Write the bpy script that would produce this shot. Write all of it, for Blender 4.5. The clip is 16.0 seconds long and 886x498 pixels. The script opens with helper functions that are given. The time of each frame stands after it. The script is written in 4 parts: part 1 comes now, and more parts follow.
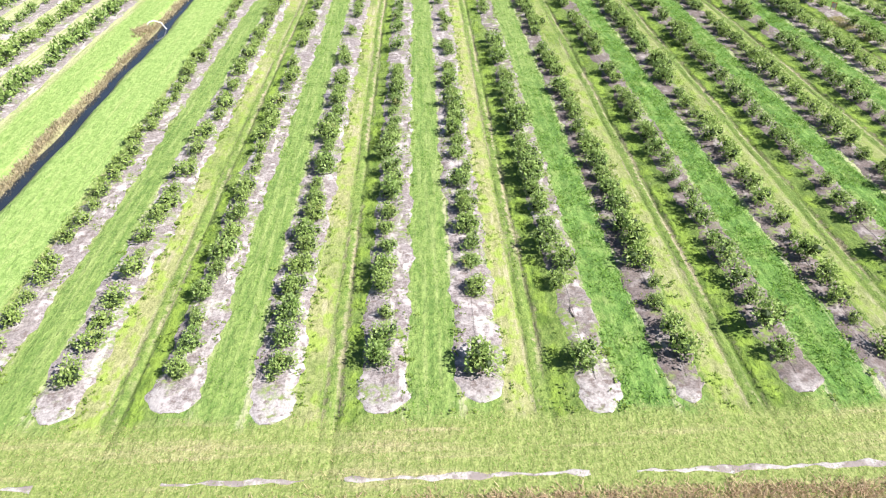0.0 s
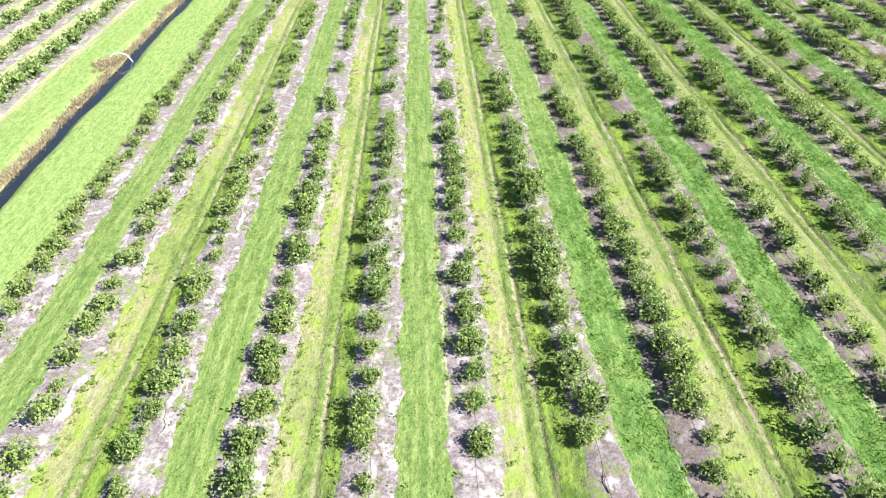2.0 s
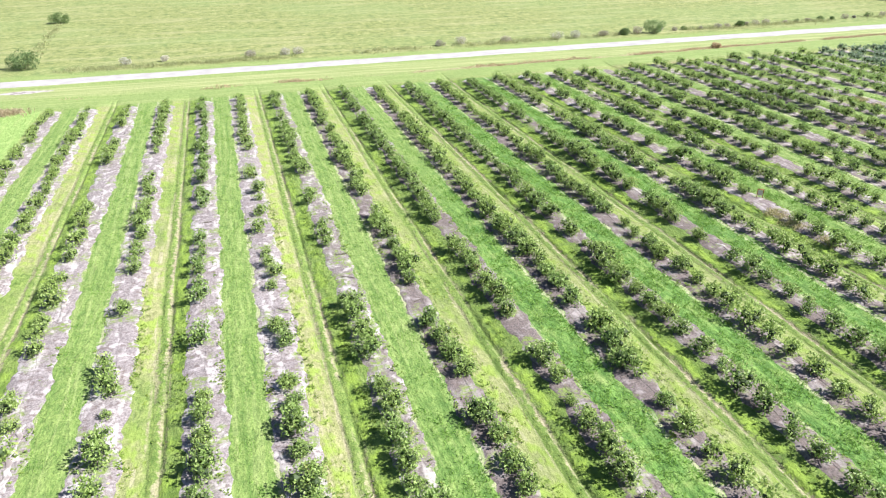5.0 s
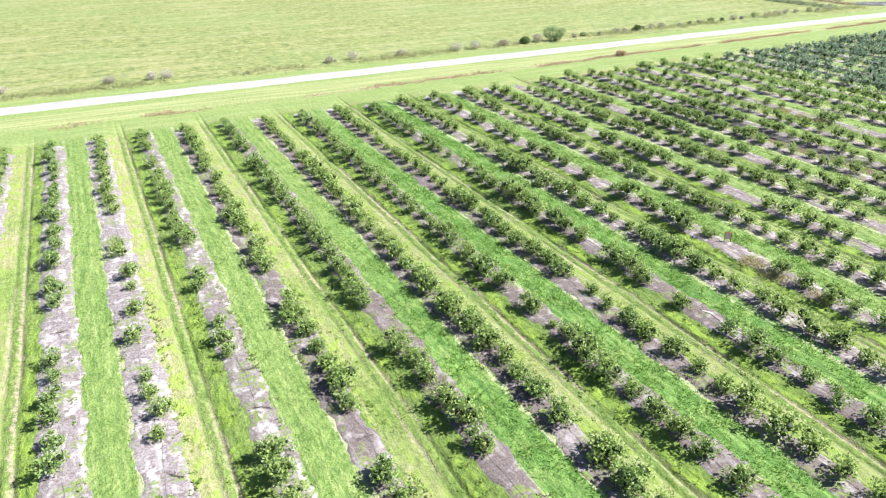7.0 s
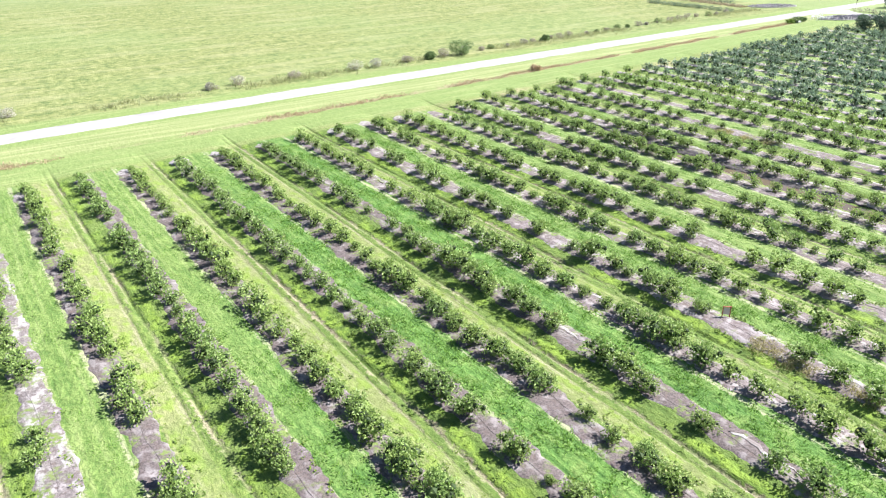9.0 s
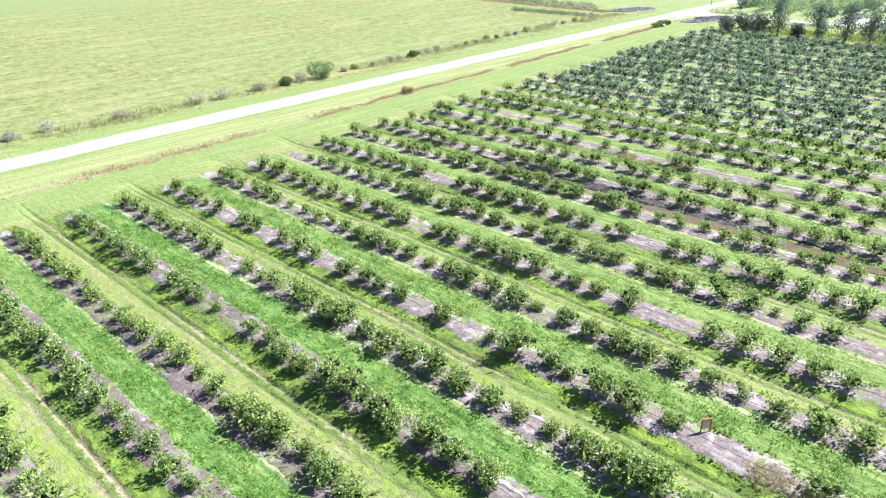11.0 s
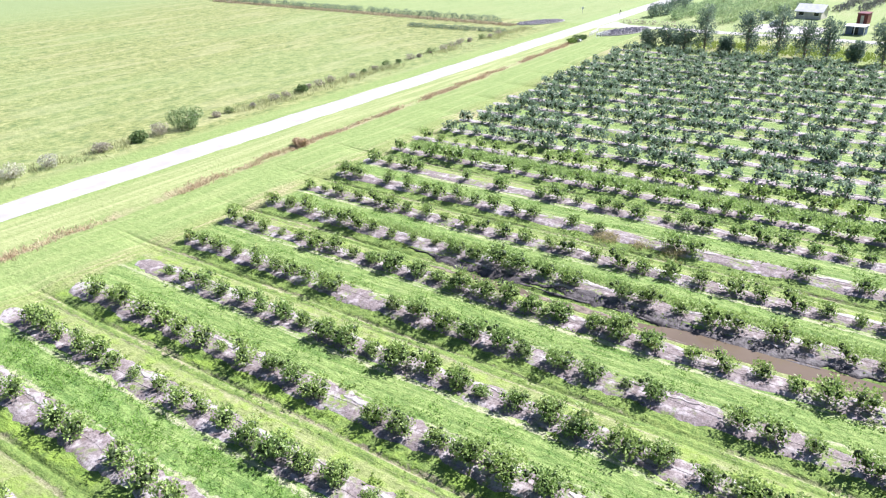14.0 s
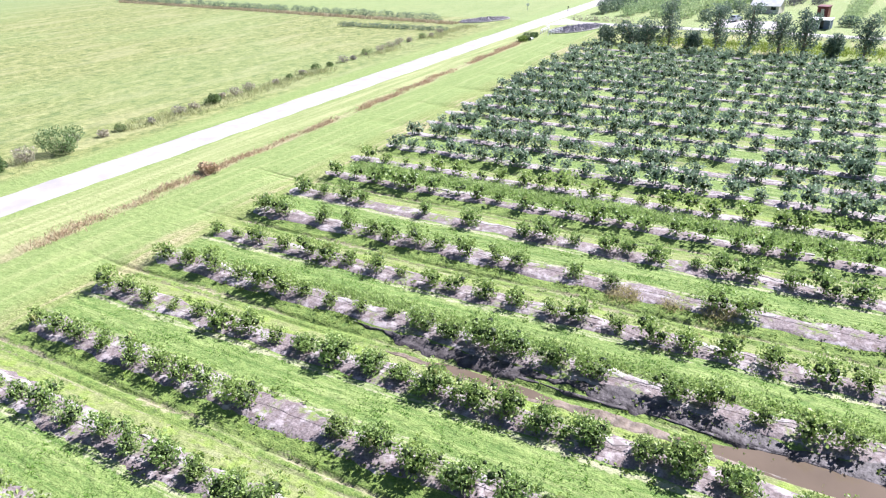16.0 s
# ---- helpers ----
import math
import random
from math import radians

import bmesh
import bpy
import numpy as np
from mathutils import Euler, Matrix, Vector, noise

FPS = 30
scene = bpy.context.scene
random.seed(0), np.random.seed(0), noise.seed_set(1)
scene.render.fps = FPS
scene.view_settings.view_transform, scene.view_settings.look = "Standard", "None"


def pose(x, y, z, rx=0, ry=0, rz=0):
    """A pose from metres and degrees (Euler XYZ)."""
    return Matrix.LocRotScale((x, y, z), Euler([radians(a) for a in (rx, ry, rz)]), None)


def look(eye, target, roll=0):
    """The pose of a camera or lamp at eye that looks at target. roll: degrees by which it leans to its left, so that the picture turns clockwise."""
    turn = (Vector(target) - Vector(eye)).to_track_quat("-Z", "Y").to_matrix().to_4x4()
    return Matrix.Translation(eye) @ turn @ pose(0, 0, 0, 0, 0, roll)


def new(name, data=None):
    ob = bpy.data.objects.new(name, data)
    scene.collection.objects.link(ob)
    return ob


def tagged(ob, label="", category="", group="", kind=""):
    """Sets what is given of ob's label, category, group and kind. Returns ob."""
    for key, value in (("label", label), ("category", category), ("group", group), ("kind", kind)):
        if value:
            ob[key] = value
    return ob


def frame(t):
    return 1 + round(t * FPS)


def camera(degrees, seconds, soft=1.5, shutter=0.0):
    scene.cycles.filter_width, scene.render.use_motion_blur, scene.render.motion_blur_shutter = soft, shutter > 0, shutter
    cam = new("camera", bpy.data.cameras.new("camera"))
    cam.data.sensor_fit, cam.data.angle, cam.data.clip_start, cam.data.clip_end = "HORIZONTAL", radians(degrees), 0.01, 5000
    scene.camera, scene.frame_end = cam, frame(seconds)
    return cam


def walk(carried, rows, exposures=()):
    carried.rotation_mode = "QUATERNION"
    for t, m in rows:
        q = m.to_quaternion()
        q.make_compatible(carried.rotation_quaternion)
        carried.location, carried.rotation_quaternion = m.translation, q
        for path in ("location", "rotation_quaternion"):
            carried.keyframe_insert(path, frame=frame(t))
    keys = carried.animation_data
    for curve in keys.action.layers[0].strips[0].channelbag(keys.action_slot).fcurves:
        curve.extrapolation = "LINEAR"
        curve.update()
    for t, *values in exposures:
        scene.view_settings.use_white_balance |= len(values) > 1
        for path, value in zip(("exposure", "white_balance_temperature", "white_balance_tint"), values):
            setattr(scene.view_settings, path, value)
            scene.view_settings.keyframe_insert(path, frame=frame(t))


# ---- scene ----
cam = camera(63.4, 16.0, 1.2)
PATH = [
    (0, (0.971, 0.647, 29.83), (1.012, 2.299, 28.704), -0.9),
    (0.5, (1.078, 3.441, 29.987), (1.12, 5.092, 28.859), -0.8),
    (1, (1.133, 6.62, 30.016), (1.178, 8.271, 28.888), -0.6),
    (1.5, (1.264, 10.1, 30.048), (1.311, 11.752, 28.92), -0.5),
    (2, (1.495, 13.777, 30.157), (1.539, 15.428, 29.029), -0.5),
    (2.5, (1.692, 17.843, 30.398), (1.736, 19.507, 29.289), -0.5),
    (2.9, (1.877, 21.151, 30.419), (1.926, 22.928, 29.502), -0.4),
    (3, (1.862, 21.911, 30.401), (1.913, 23.704, 29.517), -0.3),
    (3.5, (2.058, 25.912, 30.302), (2.109, 27.714, 29.437), -0.3),
    (4, (2.657, 30.007, 30.342), (2.742, 31.809, 29.478), -0.4),
    (4.5, (2.755, 34.189, 30.429), (3.138, 35.951, 29.563), -0.5),
    (4.7, (2.612, 35.887, 30.477), (3.06, 37.634, 29.61), -0.5),
    (6.8, (3.952, 53.533, 31.061), (4.716, 55.162, 30.188), -0.3),
    (7, (4.383, 55.23, 31.097), (5.177, 56.845, 30.225), -0.4),
    (7.5, (5.537, 59.765, 31.155), (6.4, 61.344, 30.282), -0.4),
    (8, (6.965, 64.294, 31.091), (7.892, 65.838, 30.221), -0.4),
    (8.5, (8.602, 68.701, 31.074), (9.589, 70.208, 30.205), -0.3),
    (9, (10.447, 72.975, 31.046), (11.485, 74.448, 30.177), -0.3),
    (9.2, (11.252, 74.597, 31.02), (12.313, 76.055, 30.153), -0.4),
    (11.3, (23.508, 90.116, 30.013), (24.838, 91.343, 29.162), -1.0),
    (11.5, (24.701, 91.531, 30.008), (26.047, 92.741, 29.158), -1.1),
    (12, (27.699, 95.306, 30.113), (29.087, 96.466, 29.261), -1.1),
    (12.5, (30.897, 99.103, 30.064), (32.32, 100.221, 29.213), -1.1),
    (13, (34.31, 102.698, 30.088), (35.751, 103.793, 29.238), -1.0),
    (13.5, (37.887, 106.151, 30.036), (39.349, 107.22, 29.189), -1.2),
    (14, (41.508, 109.509, 29.961), (42.992, 110.549, 29.114), -1.2),
    (14.5, (45.363, 112.739, 29.347), (46.868, 113.749, 28.501), -1.2),
    (15, (49.194, 115.941, 28.187), (50.721, 116.919, 27.343), -1.2),
    (15.5, (53.232, 119.194, 26.964), (54.785, 120.135, 26.123), -1.1),
    (16, (57.49, 122.262, 25.901), (59.068, 123.158, 25.06), -1.1),
]
walk(cam, [(t, look(eye, target, roll)) for t, eye, target, roll in PATH],
     [(0, 1.17, 6250, 13), (2, 1.22, 6150, 13), (3, 1.31, 6000, 13), (4.5, 1.20, 6050, 13), (7.5, 1.31, 6000, 13), (12.5, 1.33, 5800, 16.5), (16, 1.29, 5750, 22)])

# ---- sun, sky, exposure ----
SUN = Vector((0.65, -0.29, 0.70)).normalized()   # towards the sun
world = bpy.data.worlds.new("sky")
scene.world = world
world.use_nodes = True
wt = world.node_tree
sky = wt.nodes.new("ShaderNodeTexSky")
sky.sky_type, sky.sun_disc = "NISHITA", False
sky.sun_elevation = math.asin(SUN.z)
sky.sun_rotation = math.atan2(SUN.x, SUN.y)
sky.air_density, sky.dust_density = 0.8, 0.4
wt.links.new(sky.outputs[0], wt.nodes["Background"].inputs[0])
wt.nodes["Background"].inputs[1].default_value = 0.05
lamp = bpy.data.lights.new("sun", "SUN")
lamp.energy, lamp.angle, lamp.color = 5.0, radians(0.53), (1.0, 0.95, 0.86)
sun = new("sun", lamp)
sun.matrix_world = look(SUN * 100, (0, 0, 0))


# ---- materials ----
class Nodes:
    """Helper for building a node material."""

    def __init__(self, name, rough=0.9):
        self.mat = bpy.data.materials.new(name)
        self.mat.use_nodes = True
        self.t = self.mat.node_tree
        self.b = self.t.nodes["Principled BSDF"]
        self.b.inputs["Roughness"].default_value = rough
        self.b.inputs["Specular IOR Level"].default_value = 0.3
        self._pos = None

    def put(self, socket, v):
        if isinstance(v, bpy.types.NodeSocket):
            self.t.links.new(v, socket)
        elif isinstance(v, tuple) and len(v) == 3 and socket.type == "RGBA":
            socket.default_value = (*v, 1)
        else:
            socket.default_value = v

    def pos(self):
        if self._pos is None:
            self._pos = self.t.nodes.new("ShaderNodeNewGeometry").outputs["Position"]
        return self._pos

    def xyz(self):
        n = self.t.nodes.new("ShaderNodeSeparateXYZ")
        self.put(n.inputs[0], self.pos())
        return n.outputs[0], n.outputs[1], n.outputs[2]

    def m(self, op, a, b=0.0, c=0.0):
        n = self.t.nodes.new("ShaderNodeMath")
        n.operation = op
        for s, v in zip(n.inputs, (a, b, c)):
            self.put(s, v)
        return n.outputs[0]

    def scaled(self, sx, sy, sz):
        n = self.t.nodes.new("ShaderNodeVectorMath")
        n.operation = "MULTIPLY"
        self.put(n.inputs[0], self.pos())
        n.inputs[1].default_value = (sx, sy, sz)
        return n.outputs[0]

    def noise(self, scale, detail=3.0, vec=None, rough=0.55):
        n = self.t.nodes.new("ShaderNodeTexNoise")
        self.put(n.inputs["Vector"], vec or self.pos())
        n.inputs["Scale"].default_value, n.inputs["Detail"].default_value, n.inputs["Roughness"].default_value = scale, detail, rough
        return n.outputs["Fac"]

    def step(self, v, lo, hi):
        n = self.t.nodes.new("ShaderNodeMapRange")
        n.interpolation_type = "SMOOTHSTEP"
        self.put(n.inputs["Value"], v)
        n.inputs["From Min"].default_value, n.inputs["From Max"].default_value = lo, hi
        if lo > hi:
            n.inputs["From Min"].default_value, n.inputs["From Max"].default_value = hi, lo
            n.inputs["To Min"].default_value, n.inputs["To Max"].default_value = 1, 0
        return n.outputs[0]

    def band(self, v, lo, hi, soft):
        return self.m("MULTIPLY", self.step(v, lo - soft, lo + soft), self.step(v, hi + soft, hi - soft))

    def mix(self, f, a, b, how="MIX"):
        n = self.t.nodes.new("ShaderNodeMix")
        n.data_type, n.blend_type = "RGBA", how
        self.put(n.inputs[0], f)
        self.put(n.inputs[6], a)
        self.put(n.inputs[7], b)
        return n.outputs[2]

    def times(self, *v):
        out = v[0]
        for w in v[1:]:
            out = self.m("MULTIPLY", out, w)
        return out

    def island(self):
        return self.t.nodes.new("ShaderNodeNewGeometry").outputs["Random Per Island"]

    def each(self):
        return self.t.nodes.new("ShaderNodeObjectInfo").outputs["Random"]

    def bump(self, height, distance, strength=1.0):
        n = self.t.nodes.new("ShaderNodeBump")
        n.inputs["Strength"].default_value, n.inputs["Distance"].default_value = strength, distance
        self.put(n.inputs["Height"], height)
        self.put(self.b.inputs["Normal"], n.outputs[0])

    def done(self, colour):
        self.put(self.b.inputs["Base Color"], colour)
        return self.mat


def leaf_material(name, dark, light, dry=None, dry_part=0.0, glow=0.3, rough=0.6, gloss=0.25):
    k = Nodes(name, rough)
    k.b.inputs["Specular IOR Level"].default_value = gloss
    c = k.mix(k.island(), dark, light)
    c = k.mix(k.times(k.each(), 0.25), c, tuple(min(1.0, v * w) for v, w in zip(light, (1.25, 1.1, 0.9))))
    if dry:
        c = k.mix(k.step(k.noise(0.9, 2), 0.62 - dry_part, 0.78 - dry_part), c, dry)
    k.done(c)
    tr = k.t.nodes.new("ShaderNodeBsdfTranslucent")
    k.put(tr.inputs[0], c)
    mx = k.t.nodes.new("ShaderNodeMixShader")
    mx.inputs[0].default_value = glow
    k.t.links.new(k.b.outputs[0], mx.inputs[1])
    k.t.links.new(tr.outputs[0], mx.inputs[2])
    k.t.links.new(mx.outputs[0], k.t.nodes["Material Output"].inputs[0])
    return k.mat


def plain_material(name, a, b, scale=2.0, rough=0.8, metal=0.0, relief=0.0):
    k = Nodes(name, rough)
    k.b.inputs["Metallic"].default_value = metal
    n = k.noise(scale, 5)
    if relief:
        k.bump(n, relief)
    return k.done(k.mix(k.step(n, 0.3, 0.7), a, b))


PITCH, ROW0 = 6.0, -2.0          # rows of the grove: x = ROW0 + PITCH * i
NEAR_END, FAR_END = 28.4, 168.6
ROWS = range(-4, 36)
LEFT_ROWS = [-43.9 - 5.9 * k for k in range(8)]


def far_end(x):
    return FAR_END + 0.03 * max(x, 0)


def ground_material():
    k = Nodes("grass_ground", 0.95)
    x, y, z = k.xyz()
    fine = k.noise(9.0, 4)
    tuft = k.noise(2.6, 4)
    mid = k.noise(0.55, 4)
    big = k.noise(0.07, 4)
    huge = k.noise(0.02, 3)
    streak = k.noise(1.0, 4, k.scaled(2.4, 0.10, 1.0))
    cross = k.noise(1.0, 4, k.scaled(0.05, 1.1, 1.0))
    lump = k.m("ADD", k.times(tuft, 0.5), k.times(fine, 0.5))
    xw = k.m("ADD", x, k.m("ADD", k.times(k.m("SUBTRACT", tuft, 0.5), 1.1), k.times(k.m("SUBTRACT", mid, 0.5), 0.9)))
    yw = k.m("ADD", y, k.times(k.m("SUBTRACT", mid, 0.5), 2.4))
    a = k.m("FLOORED_MODULO", k.m("SUBTRACT", xw, ROW0), 12.0)
    alley = k.m("FLOOR", k.m("DIVIDE", k.m("SUBTRACT", x, ROW0 + 7.0), 12.0))
    wn = k.t.nodes.new("ShaderNodeTexWhiteNoise")
    wn.noise_dimensions = "1D"
    k.put(wn.inputs["W"], alley)
    luck = wn.outputs["Value"]
    # mown grass between the two rows of a bed
    mown = k.mix(k.step(lump, 0.34, 0.68), (0.125, 0.205, 0.048), (0.24, 0.325, 0.09))
    late = k.mix(k.step(lump, 0.34, 0.68), (0.125, 0.20, 0.048), (0.235, 0.31, 0.09))
    mown = k.mix(k.times(k.step(x, 62.0, 76.0), k.step(big, 0.3, 0.55)), mown, late)
    mown = k.mix(k.times(k.step(streak, 0.48, 0.68), 0.6), mown, (0.31, 0.37, 0.135))
    mown = k.mix(k.times(k.step(streak, 0.46, 0.34), 0.5), mown, (0.085, 0.165, 0.032))
    deep = k.mix(k.step(k.m("ADD", k.times(lump, 0.5), k.times(streak, 0.5)), 0.36, 0.64), (0.066, 0.15, 0.03), (0.17, 0.30, 0.066))
    lush = k.times(k.step(k.m("SUBTRACT", x, k.times(k.m("MAXIMUM", k.m("SUBTRACT", y, 60.0), 0.0), 0.28)), 2.0, 16.0), k.step(x, 70.0, 46.0))
    mown = k.mix(k.times(lush, k.step(mid, 0.25, 0.6)), mown, deep)
    clump = k.noise(1.0, 5, k.scaled(1.9, 0.8, 1.0), 0.7)
    mown = k.mix(k.times(k.step(clump, 0.44, 0.30), 0.45), mown, (0.06, 0.14, 0.026))
    mown = k.mix(k.times(k.step(clump, 0.60, 0.74), 0.4), mown, (0.29, 0.38, 0.13))
    shag = k.noise(1.0, 5, k.scaled(1.5, 0.65, 1.0), 0.65)
    shade = k.times(k.step(shag, 0.54, 0.36), k.m("ADD", 0.35, k.times(lush, 0.25)))
    mown = k.mix(shade, mown, (0.045, 0.115, 0.02))
    mown = k.mix(k.times(k.step(shag, 0.55, 0.72), 0.45), mown, (0.27, 0.37, 0.11))
    # weedy water furrow with wheel tracks
    weed = k.mix(k.step(lump, 0.34, 0.68), (0.105, 0.175, 0.036), (0.235, 0.305, 0.078))
    dry = k.mix(k.step(lump, 0.33, 0.67), (0.19, 0.205, 0.08), (0.335, 0.335, 0.16))
    acid = k.mix(k.times(k.step(k.m("ADD", k.times(mid, 0.5), k.times(shag, 0.5)), 0.47, 0.58), 0.85), dry, (0.24, 0.33, 0.055))
    acid = k.mix(k.times(k.step(streak, 0.52, 0.64), k.step(mid, 0.55, 0.40), 0.7), acid, (0.40, 0.36, 0.25))
    track = k.mix(k.step(lump, 0.35, 0.65), (0.20, 0.16, 0.105), (0.40, 0.345, 0.25))
    weed = k.mix(k.times(k.step(clump, 0.46, 0.34), 0.5), weed, (0.055, 0.11, 0.02))
    weed = k.mix(k.times(k.step(clump, 0.57, 0.7), 0.5), weed, (0.30, 0.36, 0.10))
    weed = k.mix(shade, weed, (0.05, 0.095, 0.018))
    weed = k.mix(k.times(lush, 0.5), weed, k.mix(lump, (0.045, 0.088, 0.017), (0.15, 0.215, 0.044)))
    v = k.m("SUBTRACT", a, 7.5)
    furrow = k.mix(k.times(k.band(v, -0.7, 1.1, 0.15), k.step(k.m("ADD", big, k.times(luck, 0.5)), 0.36, 0.62), k.m("SUBTRACT", 1.0, k.times(k.step(x, 4.0, 30.0), 0.45))), weed, acid)
    worn = k.step(k.noise(1.0, 3, k.scaled(0.3, 0.12, 1.0)), 0.36, 0.56)
    lime = k.mix(k.step(shag, 0.36, 0.60), (0.10, 0.17, 0.025), (0.24, 0.345, 0.05))
    furrow = k.mix(k.times(k.band(v, 2.3, 3.3, 0.25), k.step(k.m("ADD", k.times(mid, 0.6), k.times(big, 0.4)), 0.42, 0.54), k.step(x, 84.0, 66.0), 0.85), furrow, lime)
    t1 = k.times(k.band(v, 1.84, 2.22, 0.16), k.step(streak, 0.36, 0.56), worn, 0.85)
    t2 = k.times(k.band(v, 1.02, 1.40, 0.15), k.step(streak, 0.44, 0.60), 0.6)
    furrow = k.mix(k.m("MAXIMUM", t1, t2), furrow, track)
    grove = k.mix(k.band(a, 6.2, 12.3, 0.25), mown, furrow)
    grove = k.mix(k.times(k.m("MAXIMUM", k.band(a, 4.30, 4.75, 0.1), k.band(a, 1.25, 1.5, 0.1)), k.step(streak, 0.36, 0.55), 0.75), grove, (0.40, 0.39, 0.25))
    # verge, dry in patches
    verge = k.mix(k.step(lump, 0.37, 0.65), (0.15, 0.205, 0.05), (0.285, 0.325, 0.115))
    hay = k.mix(k.step(lump, 0.35, 0.65), (0.25, 0.22, 0.11), (0.46, 0.40, 0.24))
    verge = k.mix(k.times(k.step(k.m("ADD", k.times(cross, 0.6), k.times(big, 0.5)), 0.52, 0.68), 0.8), verge, hay)
    c = k.mix(k.times(k.band(yw, NEAR_END - 0.4, FAR_END + 2.0, 0.8), k.band(x, -24.5, 214.0, 0.5)), verge, grove)
    # banks of the ditch: smoother, brighter grass
    bank = k.mix(k.step(k.m("ADD", k.times(lump, 0.5), k.times(clump, 0.5)), 0.38, 0.64), (0.16, 0.27, 0.06), (0.32, 0.425, 0.14))
    bank = k.mix(k.times(k.step(streak, 0.5, 0.7), 0.5), bank, (0.36, 0.40, 0.16))
    mire = k.mix(k.step(lump, 0.35, 0.65), (0.13, 0.10, 0.065), (0.36, 0.30, 0.19))
    bank = k.mix(k.times(k.band(xw, -36.5, -35.4, 0.22), 0.8), bank, mire)
    bank = k.mix(k.times(k.band(xw, -34.6, -34.05, 0.12), 0.8), bank, (0.10, 0.085, 0.05))
    c = k.mix(k.times(k.band(xw, -41.3, -27.6, 0.35), k.band(yw, 25.0, 176.0, 1.5)), c, bank)
    # pale alleys of the block behind the ditch
    pale = k.mix(k.step(k.m("ADD", k.times(streak, 0.6), k.times(tuft, 0.4)), 0.35, 0.65), (0.25, 0.32, 0.10), (0.50, 0.47, 0.30))
    c = k.mix(k.times(k.step(xw, -40.6, -42.2), k.band(yw, 22.0, 170.0, 1.0)), c, pale)
    # strip between the grove and the road
    north = k.mix(k.step(k.m("ADD", k.times(lump, 0.5), k.times(clump, 0.5)), 0.32, 0.70), (0.14, 0.21, 0.055), (0.28, 0.345, 0.12))
    north = k.mix(k.times(k.step(cross, 0.5, 0.66), 0.5), north, (0.33, 0.36, 0.15))
    olive = k.mix(k.step(k.m("ADD", k.times(cross, 0.6), k.times(lump, 0.4)), 0.38, 0.62), (0.21, 0.26, 0.09), (0.35, 0.365, 0.17))
    yr = k.m("SUBTRACT", yw, k.times(k.m("MAXIMUM", x, -20.0), 0.03))
    c = k.mix(k.step(yr, 169.5, 172.0), c, north)
    c = k.mix(k.times(k.band(yr, 180.5, 188.0, 1.2), 0.8), c, olive)
    sw = k.m("SUBTRACT", yw, k.times(x, 0.045))
    tan = k.mix(k.step(lump, 0.35, 0.65), (0.22, 0.17, 0.10), (0.42, 0.34, 0.22))
    c = k.mix(k.times(k.band(sw, 178.5, 180.1, 0.5), k.step(k.noise(0.12, 3), 0.40, 0.56), k.band(x, 30.0, 214.0, 25.0), 0.65), c, tan)
    # hay field over the road
    wide = k.noise(1.0, 4, k.scaled(0.035, 0.20, 1.0))
    clod = k.noise(1.1, 6, None, 0.68)
    flat = k.noise(1.0, 5, k.scaled(0.35, 1.4, 1.0), 0.65)
    field = k.mix(k.step(clod, 0.38, 0.62), (0.15, 0.185, 0.055), (0.28, 0.30, 0.11))
    field = k.mix(k.times(k.step(flat, 0.46, 0.32), 0.7), field, (0.095, 0.135, 0.04))
    tussock = k.noise(0.42, 5, None, 0.62)
    field = k.mix(k.times(k.step(tussock, 0.48, 0.38), 0.65), field, (0.09, 0.14, 0.04))
    field = k.mix(k.times(k.step(tussock, 0.53, 0.66), 0.6), field, (0.37, 0.375, 0.165))
    field = k.mix(k.times(k.step(flat, 0.54, 0.70), 0.5), field, (0.31, 0.31, 0.15))
    field = k.mix(k.times(k.step(wide, 0.48, 0.64), 0.45), field, (0.34, 0.335, 0.165))
    field = k.mix(k.times(k.step(huge, 0.46, 0.62), 0.25), field, (0.20, 0.285, 0.10))
    c = k.mix(k.step(k.m("SUBTRACT", yw, k.times(x, 0.012)), 199.5, 202.5), c, field)
    # pale fields and plots past the side road
    c = k.mix(k.times(k.step(x, 243.0, 246.0), 0.7), c, k.mix(big, (0.19, 0.27, 0.095), (0.28, 0.33, 0.14)))
    # far land
    c = k.mix(k.step(y, 330.0, 420.0), c, (0.215, 0.27, 0.11))
    rise = k.m("ADD", k.times(tuft, 0.55), k.m("ADD", k.m("ADD", k.times(fine, 0.2), k.times(shag, 0.9)), k.times(clump, 0.5)))
    k.bump(k.times(rise, k.m("SUBTRACT", 1.0, k.times(k.step(yr, 168.0, 174.0), 0.35))), 0.20, 1.0)
    return k.done(c)


